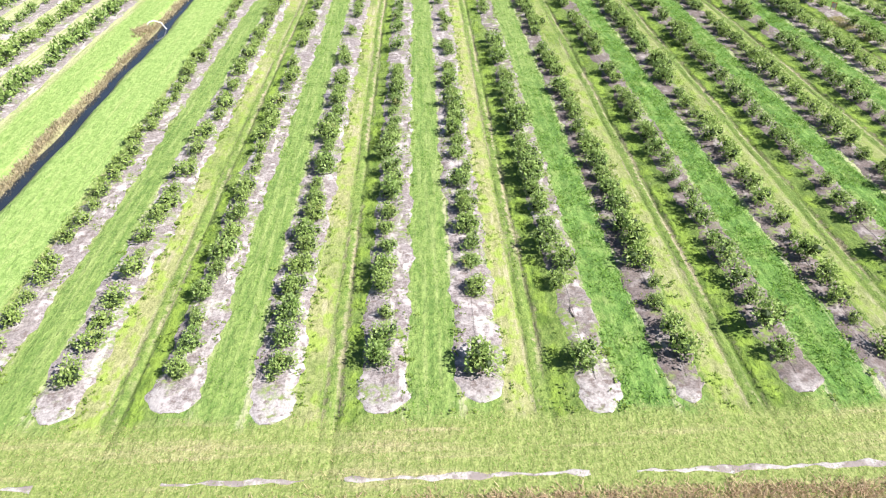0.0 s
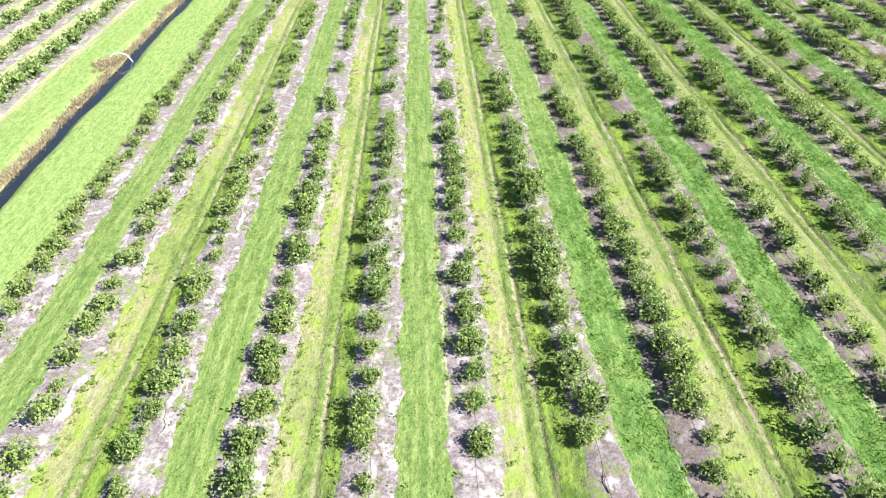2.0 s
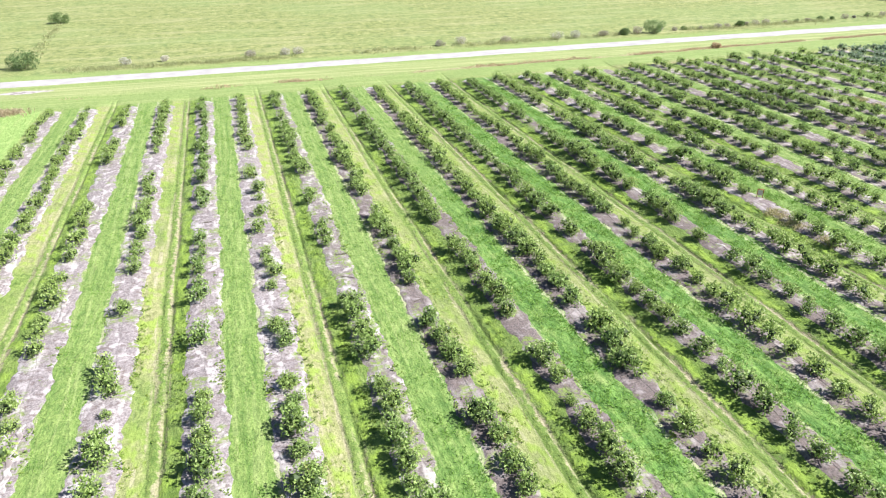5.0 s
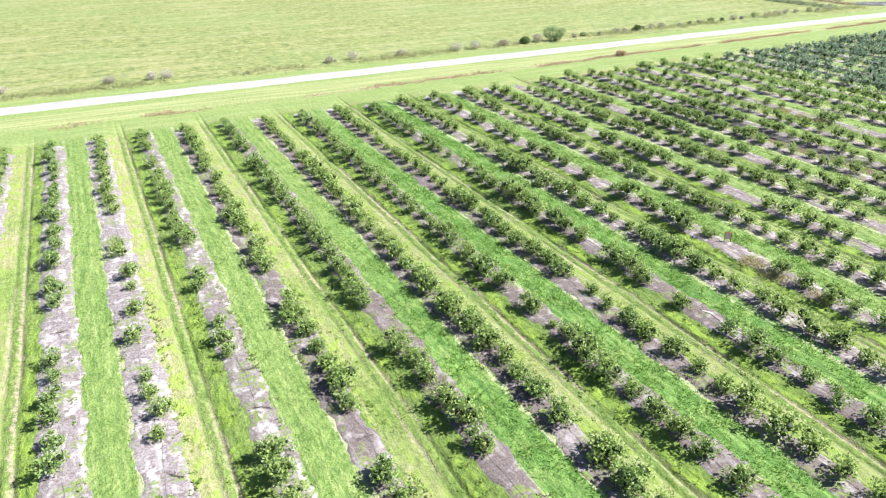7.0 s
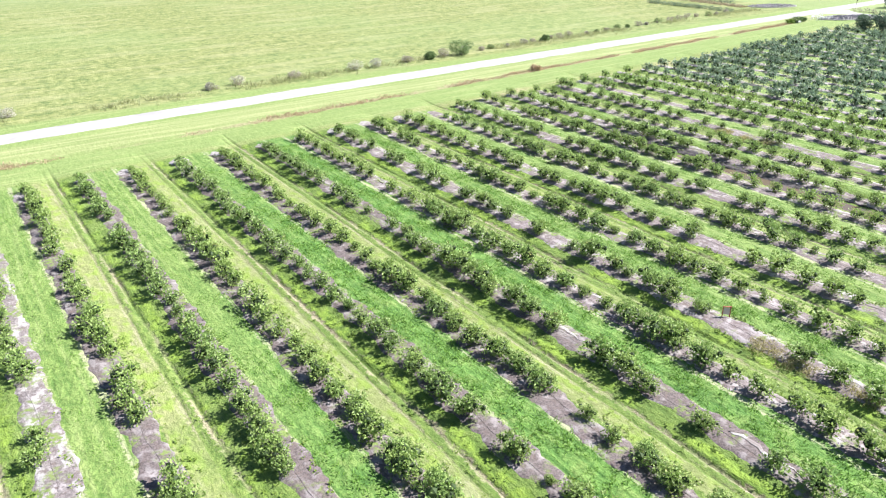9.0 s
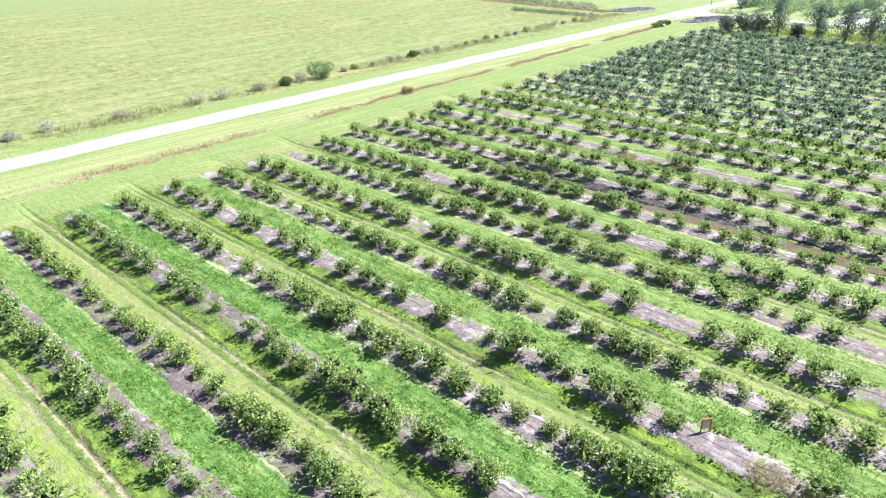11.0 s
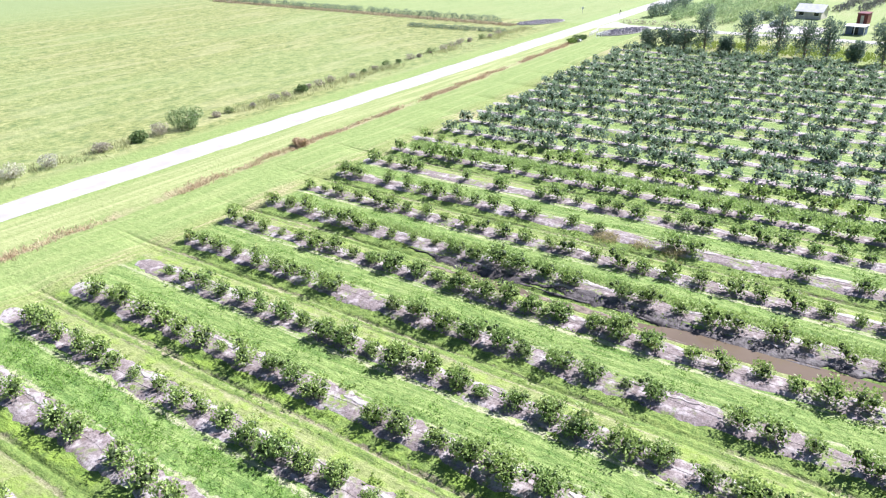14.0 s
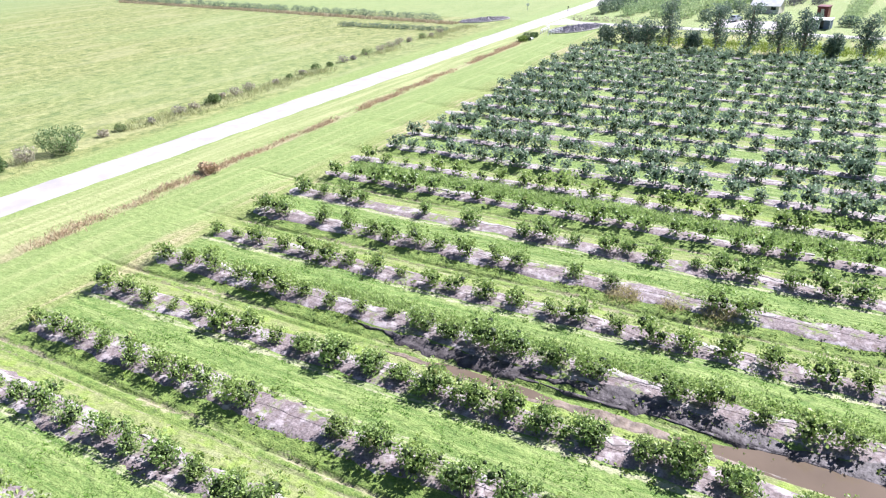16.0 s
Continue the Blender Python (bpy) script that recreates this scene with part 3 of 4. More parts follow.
def planted(x0, y0, y1, seed, step=2.46, missing=0.03):
    """Places (y, x, size, turn) of the trees of a row, set out at an even step."""
    rng = np.random.default_rng(1000 + seed)
    out = []
    for n in range(int((y1 - 1.2 - y0) / step) + 1):
        y = y0 + step * n + rng.normal() * 0.2
        bare = any(abs(x0 - g[0]) < 2.5 and g[1] < y < g[2] for g in GAPS)
        size = float(np.clip(rng.normal(1.0, 0.15), 0.6, 1.25))
        if rng.random() < 0.10 and n:
            size *= 0.65
        turn, dx, miss = rng.normal() * 18 + 180 * rng.integers(0, 2), rng.normal() * 0.14, rng.random() < missing
        if not bare and (n == 0 or not miss):
            out.append((y, x0 + dx, size, turn))
    return out


# stretch of the grove with the nearest trees
NEAR_LINE = np.array([(0, 32), (2, 55), (17, 84), (30, 100), (58, 120), (84, 136)], float)


def off_line(x, y):
    best = 1e9
    for a, b in zip(NEAR_LINE[:-1], NEAR_LINE[1:]):
        t = np.clip(np.dot((x, y) - a, b - a) / np.dot(b - a, b - a), 0, 1)
        best = min(best, float(np.hypot(*((x, y) - a - t * (b - a)))))
    return best


near_kinds = []
for n in range(8):
    crown, trunk, heart = citrus_variant(n, 760, 0.20, 0.11)
    near_kinds.append((mesh_of("crown", *crown, CITRUS), mesh_of("trunk", *trunk, BARK, True), tri_mesh("inner_foliage", *heart, SHADE_CORE)))
mid_kinds = [citrus_variant(20 + n, 400, 0.215, 0.125, limbs=3, lumps=5) for n in range(6)]
far_kinds = [citrus_variant(40 + n, 155, 0.34, 0.21, 1.55, 1.7, limbs=2, lumps=4) for n in range(5)]


def citrus_tree(kind, m, size):
    crown, trunk, heart = near_kinds[kind]
    root = tagged(new("citrus_tree"), "young bushy citrus tree in grey sand", "tree", "citrus trees in rows")
    part("trunk", trunk, None, root)
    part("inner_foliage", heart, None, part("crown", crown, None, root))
    root.matrix_basis = m
    root.scale = (size, size, size)
    return root


def placed(piece, x, y, z, size, turn):
    v, f = piece
    c, q = math.cos(radians(turn)), math.sin(radians(turn))
    R = np.array([[c, q, 0], [-q, c, 0], [0, 0, 1]]) * size
    return v @ R + np.array([x, y, z]), f


def row_of(x0, y0, y1, seed, kinds, material, step=2.5, bigger=1.0, missing=0.03):
    """A row of trees: those beside the camera's line singly, the others as one."""
    crowns, trunks, hearts_ = [], [], []
    for j, (y, x, size, turn) in enumerate(planted(x0, y0, y1, seed, step, missing)):
        size *= bigger
        z = float(land(x, y)) + 0.05
        if off_line(x, y) < 15.5:
            citrus_tree((seed * 7 + j * 5 + j * j) % 8, pose(x, y, z, 0, 0, turn), size)
            continue
        crown, trunk, heart = kinds[(seed * 3 + j * 7) % len(kinds)]
        hearts_.append(placed(heart, x, y, z, size, turn))
        crowns.append(placed(crown, x, y, z, size, turn))
        trunks.append(placed(trunk, x, y, z, size, turn))
    if crowns:
        row = part("citrus_tree_row", mesh_of("citrus_tree_row", *joined(crowns), material))
        tagged(row, "long row of young bushy citrus trees", "trees", "citrus rows", "stuff")
        part("trunks", mesh_of("trunks", *joined(trunks), BARK), None, row)
        part("inner_foliage", tri_mesh("inner_foliage", *joined(hearts_), SHADE_CORE), None, row)


for i in ROWS:
    x0 = ROW0 + PITCH * i
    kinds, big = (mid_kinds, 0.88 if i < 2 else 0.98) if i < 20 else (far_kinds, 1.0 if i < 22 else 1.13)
    row_of(x0, NEAR_END + 3.6, far_end(x0), i + 50, kinds, CITRUS if i < 22 else CITRUS_HAZED, 2.46, big)
for n, x0 in enumerate(LEFT_ROWS):
    row_of(x0, 26, far_end(x0), n + 200, far_kinds, CITRUS, 2.3, 1.1, 0.05)


# ---- ditch reeds, rough grass, weeds ----
def on_land(x, y):
    return np.stack([x, y, land(x, y) - 0.02], 1)


def scatter(name, label, category, P, height, width, material, seed, lean=0.5, per=4, spread=0.12):
    """Clumps of blades at places P, as one piece of stuff."""
    rng = np.random.default_rng(seed)
    Q = np.repeat(P, per, 0) + rng.normal(size=(len(P) * per, 3)) * np.array([spread, spread, 0])
    h = np.repeat(np.broadcast_to(height, len(P)), per)
    ob = part(name, mesh_of(name, *blades(rng, Q, h, width, lean), material))
    return tagged(ob, label, category, kind="stuff")


rng = np.random.default_rng(7)
n = 3400
y = rng.random(n) * 156 + 14
x = -36.05 + rng.normal(size=n) * 0.2 + 0.12 * np.sin(y * 0.35)
scatter("reeds", "dry tan reeds along the ditch bank", "reeds", on_land(x, y), 0.36 * (0.6 + 0.5 * np.sin(y * 0.8) ** 2), 0.07, REED, 8, 0.5, 5, 0.16)
n = 260
x, y = -33.5 + rng.normal(size=n) * 1.6, 169.7 + rng.normal(size=n) * 1.0
scatter("dead_reeds", "heap of dead tan reeds at the ditch head", "reeds", on_land(x, y), 0.5, 0.12, REED, 9, 0.6, 5, 0.25)
n = 90
x, y = -36.9 + rng.normal(size=n) * 0.4, 99.5 + rng.normal(size=n) * 1.2
scatter("dead_reeds", "trampled pale reeds on the ditch bank", "reeds", on_land(x, y), 0.4, 0.12, REED, 10, 0.9, 5, 0.25)

# rusty grass in the swale beside the road
n = 4200
x = rng.random(n) ** 0.9 * 240 - 26
keep = (np.sin(x * 0.13) + 0.6 * np.sin(x * 0.47 + 1) + np.minimum(0.9 * (x - 45) / 60, 1.0) + 0.7 * np.sin(x * 0.33 + 2) > rng.random(n) * 2.4 - 0.7)
x = x[keep]
y = 179.4 + 0.045 * x + rng.normal(size=len(x)) * np.where(x < 100, 0.65, 0.42) + 0.3 * np.sin(x * 0.6)
scatter("rusty_grass", "rust-brown dead grass in a roadside swale", "grass", on_land(x, y), 0.36, 0.045, RUST, 11, 0.6, 9, 0.32)

# weeds along the far side of the road
n = 2600
x = rng.random(n) * 330 - 100
y = 203.4 + 0.032 * np.maximum(x, 0) + rng.normal(size=n) * 1.3
keep = np.sin(x * 0.21) + np.sin(x * 0.083 + 2) > rng.random(n) * 2 - 1.2
scatter("roadside_weeds", "tall pale green weeds along the far road edge", "weeds", on_land(x[keep], y[keep]), 0.6, 0.06, MEADOW, 12, 0.5, 10, 0.4)

# shaggy tufts in the mown alleys, taller in the lush ones
n = 60000
j = rng.integers(-1, 11, n)
x, y = ROW0 + 12 * j + 1.7 + 2.7 * rng.random(n), NEAR_END + rng.random(n) * 138
lush = np.clip((x - 4 - 0.28 * np.maximum(y - 60, 0)) / 12, 0, 1) * np.clip((78 - x) / 16, 0.25, 1)
clumps = np.sin(y * 1.1 + 2.0 * j) + np.sin(y * 0.43 + x * 2.1) + 0.7 * np.sin(y * 2.9 - x * 3.0)
g = clumps + 1.6 * lush > rng.random(n) * 2.6 - 0.2
scatter("alley_grass", "shaggy green grass tufts in mown alleys", "grass", on_land(x[g], y[g]), 0.08 + 0.11 * lush[g], 0.05, BLADE, 24, 1.2, 4, 0.16)
n = 5200
x, y = 121.2 + rng.normal(size=n) * 0.75, 70 + rng.random(n) * 100
scatter("tall_grass", "tall pale green grass beside citrus rows", "grass", on_land(x, y), 0.38, 0.06, TALL_BLADE, 25, 0.7, 5, 0.25)
n = 1500
x, y = 95.9 + rng.normal(size=n) * 0.45, 100 + rng.random(n) * 56
scatter("tall_grass", "tall green grass along a bare strip", "grass", on_land(x, y), 0.22, 0.06, TALL_BLADE, 26, 0.8, 5, 0.25)
n = 900
y = np.concatenate([88 + rng.random(n // 2) * 11, 126 + rng.random(n // 2) * 9])
x = np.where(y < 110, 57.4, 105.2) + rng.normal(size=n) * 0.5
g = np.sin(y * 1.7) + np.sin(y * 0.8 + 1) > rng.random(n) * 2 - 1.0
scatter("dead_grass", "straw-coloured dead grass on a bare strip", "grass", on_land(x[g], y[g]), 0.28, 0.035, HAY, 27, 0.9, 9, 0.22)

# grass blades where the camera passes nearest
n = 70000
x, y = rng.random(n) * 130 - 24, rng.random(n) * 150 + 20
d = np.full(n, 1e9)
for a, b in zip(NEAR_LINE[:-1], NEAR_LINE[1:]):
    t = np.clip(((x - a[0]) * (b - a)[0] + (y - a[1]) * (b - a)[1]) / np.dot(b - a, b - a), 0, 1)
    d = np.minimum(d, np.hypot(x - a[0] - t * (b - a)[0], y - a[1] - t * (b - a)[1]))
band = np.mod(x - ROW0, 12.0)
ok = (d < 24) & (y > NEAR_END)
g = ok & (((band > 9.72) & (band < 11.0)) | ((band > 9.0) & (band < 9.36))) & (np.sin(y * 0.9 + x) + np.sin(y * 0.31) > rng.random(n) * 2.4 - 1.0)
ob = part("furrow_weeds", mesh_of("furrow_weeds", *rosettes(rng, on_land(x[g], y[g]), 0.15, 7), WEED))
tagged(ob, "bright green leafy weeds in a water furrow", "weeds", kind="stuff")
g = ok & (np.abs(band - 7.85) < 0.8) & (np.sin(y * 0.8 + x * 0.3) + np.sin(y * 0.27 + 1) > rng.random(n) * 2.4 - 0.6)
ob = part("furrow_weeds", mesh_of("furrow_weeds", *rosettes(rng, on_land(x[g], y[g]), 0.13, 6), ACID))
tagged(ob, "patchy yellow-green weeds on dry sand", "weeds", kind="stuff")
n = 20000
row = rng.integers(-4, 19, n)
side = np.where(rng.random(n) < 0.5, -1, 1)
x, y = ROW0 + PITCH * row + side * (1.35 + 0.25 * rng.normal(size=n)), rng.random(n) * 140 + 28
d = np.full(n, 1e9)
for a, b in zip(NEAR_LINE[:-1], NEAR_LINE[1:]):
    t = np.clip(((x - a[0]) * (b - a)[0] + (y - a[1]) * (b - a)[1]) / np.dot(b - a, b - a), 0, 1)
    d = np.minimum(d, np.hypot(x - a[0] - t * (b - a)[0], y - a[1] - t * (b - a)[1]))
g = (d < 30) & (np.sin(y * 0.7 + row * 2.1) + np.sin(y * 0.23 + row) + 0.4 * side > rng.random(n) * 2 - 1.0)
ob = part("strip_weeds", mesh_of("strip_weeds", *rosettes(rng, on_land(x[g], y[g]) + np.array([0, 0, 0.05]), 0.15 + 0.07 * np.sin(y[g] * 1.3) ** 2, 6), WEED))
tagged(ob, "weeds creeping over the edges of bare strips", "weeds", kind="stuff")
n = 3600
x, y = rng.random(n) * 56 - 28, 20 + rng.random(n) * 8.5
scatter("verge_grass", "short dry and green grass on the verge", "grass", on_land(x, y), 0.07, 0.03, HAY, 15, 1.2, 5, 0.25)
x, y = rng.random(n) * 56 - 28, 20 + rng.random(n) * 8.5
scatter("verge_grass", "short green grass on the verge", "grass", on_land(x, y), 0.07, 0.03, BLADE, 16, 1.2, 5, 0.25)
n = 1300
x, y = rng.beta(2, 2, n) * 60 - 14, 22.3 + rng.normal(size=n) * 0.35
scatter("rusty_grass", "brown dead grass on the near verge", "grass", on_land(x, y), 0.20, 0.035, RUST, 17, 1.0, 10, 0.22)

# sandy ruts on the near verge
s = np.arange(-30, 32, 0.4)
for a, b in ((-30, -19), (-13, -5.5), (-4, 9), (11, 32)):
    q = s[(s >= a) & (s <= b)]
    ribbon("sandy_rut", q, 24.05 - 0.006 * q, 0.09 + 0.07 * np.sin(q * 1.7) ** 2, 0.02, WHITE_SAND, "x", a, 0.16, "pale sandy rut in the grass verge")

# sunny side of the strips: slivers of whiter sand, sunlight put into the colour
rng = np.random.default_rng(31)
for i in [q for q in range(-3, 25) if not -2 < q < 8]:
    x0 = ROW0 + PITCH * i
    y = 36 + 6 * rng.random() if i < 8 else 84 + 8 * rng.random()
    while y < far_end(x0) - 8:
        q = np.arange(y, y + 3 + 6 * rng.random(), 0.4)
        w = np.sqrt(np.clip(1 - ((q - q.mean()) / (q[-1] - q[0]) * 2) ** 2, 0.03, 1))
        ribbon("sand_patch", q, x0 + 0.75 + wander(q, i, 0.2), (0.14 + 0.18 * rng.random()) * w, 0.10, WHITE_SAND, "y", y, 0.22, "sliver of sand painted sunlit white beside citrus trees")
        y = q[-1] + (4 + 14 * rng.random()) * (0.25 if i == 16 else 1)

# flooded furrow: wet black bank, muddy wheel track, standing water
q = np.arange(104, 150, 0.4)
ribbon("mud", q, 92.5 + 0.2 * np.sin(q * 0.3), (0.62 + 0.2 * np.sin(q * 0.5)) * np.clip(np.minimum(q - 103.5, 150.5 - q) / 9, 0.1, 1), 0.085, MUD, "y", 2.0, 0.42, "black wet mud bank beside a flooded furrow")
q = np.arange(98, 146, 0.4)
ribbon("mud", q, 90.6 + 0.12 * np.sin(q * 0.4), 0.42 * np.clip(np.minimum(q - 97.5, 146.5 - q) / 6, 0.1, 1), 0.03, BROWN_MUD, "y", 6.0, 0.2, "brown muddy wheel track in a furrow")
q = np.arange(112, 141, 0.3)
ribbon("mud", q, 91.95 + 0.1 * np.sin(q * 0.7), 0.13 + 0.05 * np.sin(q * 1.9), 0.05, MUD, "y", 9.0, 0.09, "dark ridge of churned mud")
V, F = grid(np.linspace(-1, 1, 7), np.arange(98, 127, 0.8), lambda w, q: (90.7 + w * np.clip(np.minimum(q - 97.5, 127 - q) / 4, 0.05, 1.75) + 0.1 * np.sin(q * 0.9), q, 0 * q - 0.155))
puddle = part("puddle", mesh_of("puddle", V, F, PUDDLE))
tagged(puddle, "brown rainwater standing in a furrow", "water", kind="structure")
V, F = grid(np.linspace(-1, 1, 5), np.arange(134, 143, 0.6), lambda w, q: (90.75 + w * np.clip(np.minimum(q - 133.5, 143 - q) / 4, 0.05, 0.45), q, 0 * q - 0.19))
puddle = part("puddle", mesh_of("puddle", V, F, PUDDLE))
tagged(puddle, "narrow brown puddle in a wheel track", "water", kind="structure")

# irrigation hoses
for i in range(-4, 19):
    x0 = ROW0 + PITCH * i + (-0.12 if i % 2 else 0.25)
    q = np.arange(NEAR_END + 2, far_end(x0) - 2, 1.0)
    xx = x0 + wander(q * 0.4, i * 2.7, 0.2)
    pts = list(zip(xx, q, land(xx, q) + 0.085))
    hose = part("irrigation_hose", mesh_of("irrigation_hose", *tube(pts, 0.010, 4), HOSE))
    tagged(hose, "thin black irrigation hose lying on sand", "hose", "irrigation hoses")


# ---- bushes by the road ----
def bush(x, y, r, h, material, label, seed, group="roadside bushes", name="bush", count=700, leaf=0.3):
    rng = np.random.default_rng(seed)
    root = thing(name, label, "bush", (x, y, float(land(x, y))), group)
    L = [(0, 0, h * 0.45, min(r, h) * 0.55)]
    for _ in range(9):
        a, q = rng.random() * 6.283, r * (0.25 + 0.5 * rng.random())
        L.append((math.cos(a) * q, math.sin(a) * q, h * (0.25 + 0.45 * rng.random()), min(r, h * 0.8) * (0.25 + 0.22 * rng.random())))
    stems = [tube([(0, 0, -0.1), (l[0] * 0.4, l[1] * 0.4, l[2] * 0.5), l[:3]], [0.06, 0.04, 0.015], 4) for l in L]
    part("stem", mesh_of("stem", *joined(stems), BARK), None, root)
    part("crown", mesh_of("crown", *leaves(rng, L, count, leaf, leaf * 0.55, 0.1, 0.3), material), None, root)
    return root


GREEN_T, GREY_T, WHITE_T = "dense dark green bush beside the road", "leafless grey-brown bush beside the road", "pale bush with whitish seed heads"
for n, (x, y, r, h, c) in enumerate((
        (-38, 209, 4.0, 3.7, 0), (-42, 278, 3.4, 3.0, 0), (-90, 206, 2.0, 2.0, 0), (-71, 205, 1.8, 1.6, 1), (-80, 205, 1.5, 1.2, 1), (-44, 206, 1.4, 1.3, 1),
        (-18, 206.5, 1.4, 1.5, 2), (-10, 208, 1.1, 1.2, 2), (8, 207.5, 1.7, 1.4, 1), (15.5, 207, 1.2, 1.5, 2), (19, 207, 1.5, 1.6, 2), (57.6, 207, 1.7, 1.7, 2),
        (52, 206.5, 1.6, 1.3, 1), (69, 206.5, 1.5, 1.4, 1), (82, 206, 2.2, 1.9, 2), (87, 206.3, 1.4, 1.8, 2), (95, 206, 1.3, 1.3, 1), (101, 206, 1.5, 1.5, 0),
        (105, 206.4, 1.6, 1.9, 1))):
    bush(x, y, r, h, (BUSH, GREY_BUSH, WHITE_BUSH)[c], (GREEN_T, GREY_T, WHITE_T)[c], 300 + n, count=2600 if r > 3 else 1100, leaf=0.28 if c == 0 else 0.17)
bush(109.6, 206.2, 3.1, 3.3, PALE_BUSH, "large round green bush beside the road", 330, count=2600, leaf=0.24)
bush(137, 208, 1.0, 1.5, BUSH, GREEN_T, 331)
rngb = np.random.default_rng(77)
x = 113.0
n = 340
while x < 218:
    r = 0.7 + 0.7 * rngb.random()
    c = 1 if rngb.random() < 0.7 else 0
    bush(x, 207.5 + 0.045 * (x - 110) + rngb.normal() * 0.5, r, r * 1.0, (BUSH, GREY_BUSH)[c], (GREEN_T, GREY_T)[c], n, count=420, leaf=0.2)
    x += 2.6 + 3.4 * rngb.random()
    n += 1
bush(112.6, 184.6, 1.9, 1.1, RUST, "heap of rust-brown dead brush", 420, "", "brush_heap", 500, 0.4)


# ---- two cabbage palms ----
def palm(x, y, h, seed):
    rng = np.random.default_rng(seed)
    root = thing("cabbage_palm", "short cabbage palm with a ragged crown", "palm", (x, y, float(land(x, y))), "palms")
    part("trunk", mesh_of("trunk", *tube([(0, 0, -0.2), (0.05, 0, h * 0.4), (0.1, 0.05, h * 0.8)], [0.28, 0.24, 0.22], 8), BARK), None, root)
    V, F = [], []
    for k in range(150):
        a, e = rng.random() * 6.283, -0.7 + 1.9 * rng.random()
        d = np.array([math.cos(a) * math.cos(e), math.sin(a) * math.cos(e), math.sin(e)])
        sd = np.array([-math.sin(a), math.cos(a), 0])
        base = np.array([0.1, 0.05, h * 0.82])
        ln = 1.2 + 0.9 * rng.random()
        o = len(V)
        V += [base, base + d * ln * 0.55 + sd * 0.28, base + d * ln + np.array([0, 0, -0.25]), base + d * ln * 0.55 - sd * 0.28]
        F.append((o, o + 1, o + 2, o + 3))
    part("fronds", mesh_of("fronds", np.array(V), np.array(F), PALM), None, root)


palm(-58, 212, 3.4, 1)
palm(-50, 211.5, 3.0, 2)


# ---- tall trees along the side road ----
def tall_tree(x, y, h, r, seed):
    rng = np.random.default_rng(seed)
    root = thing("tall_tree", "tall dark green tree with bare lower trunk", "tree", (x, y, float(land(x, y))), "tall trees along the side road")
    L = []
    for k in range(24):
        z = h * (0.12 + 0.84 * ((k + rng.random()) / 24))
        w = r * (0.55 + 0.55 * math.sin(min(1, z / h) * math.pi * 0.9)) * (0.7 + 0.5 * rng.random())
        a, q = rng.random() * 6.283, w * (0.25 + 0.6 * rng.random())
        L.append((math.cos(a) * q, math.sin(a) * q, z, 0.35 + 0.26 * w * (0.6 + 0.7 * rng.random())))
    limbs = [tube([(0, 0, -0.2), (0.1, 0.05, h * 0.3), (0, 0.1, h * 0.6), (0.05, 0, h * 0.9)], [0.24, 0.19, 0.12, 0.03], 7)]
    limbs += [tube([(0.05, 0.05, l[2] * 0.55), (l[0] * 0.5, l[1] * 0.5, l[2] * 0.8), l[:3]], [0.10, 0.06, 0.02], 4) for l in L]
    part("trunk", mesh_of("trunk", *joined(limbs), BARK, True), None, root)
    part("crown", mesh_of("crown", *leaves(rng, L, 2200, 0.42, 0.21, 0.3, 0.25), TALL), None, root)


for n, (y, h, r) in enumerate(((170, 3.2, 2.2), (165.5, 4.0, 2.4), (161.5, 5.0, 2.4), (157, 9.6, 2.5), (147.5, 8.8, 2.7), (152, 3.0, 1.6), (141, 9.4, 2.5), (135.5, 7.6, 2.6),
                               (131, 8.6, 2.3), (126, 3.8, 1.6), (120.5, 8.0, 2.3), (112, 7.6, 2.3), (103, 7.0, 2.2))):
    tall_tree(217 + 0.8 * math.sin(n * 2.2), y, h, r, 500 + n)
n = 900
x, y = 224 + rng.normal(size=n) * 3.4, 92 + rng.random(n) * 70
scatter("tall_weeds", "yellow-green weeds below tall trees", "weeds", on_land(x, y), 0.5, 0.14, ACID, 18, 0.6, 9, 0.6)

# ---- the junction: culverts with rubble and white rails ----
STONE = plain_material("grey_rubble", (0.24, 0.22, 0.23), (0.46, 0.43, 0.44), 3.0, 0.9, relief=0.05)
STONE_RIM = plain_material("pale_concrete", (0.30, 0.29, 0.28), (0.46, 0.45, 0.43), 2.0, 0.9)
WHITE = plain_material("white_paint", (0.74, 0.74, 0.73), (0.84, 0.84, 0.83), 5.0, 0.6)
METAL = plain_material("grey_metal", (0.35, 0.36, 0.37), (0.5, 0.5, 0.5), 9.0, 0.4, 0.7)


def box(sx, sy, sz, bevel=0.0, at=(0, 0, 0)):
    bm = bmesh.new()
    bmesh.ops.create_cube(bm, size=1.0, matrix=Matrix.Translation(at) @ Matrix.Diagonal((sx, sy, sz, 1)))
    if bevel:
        bmesh.ops.bevel(bm, geom=bm.edges[:], offset=bevel, segments=2, affect="EDGES")
    return bm


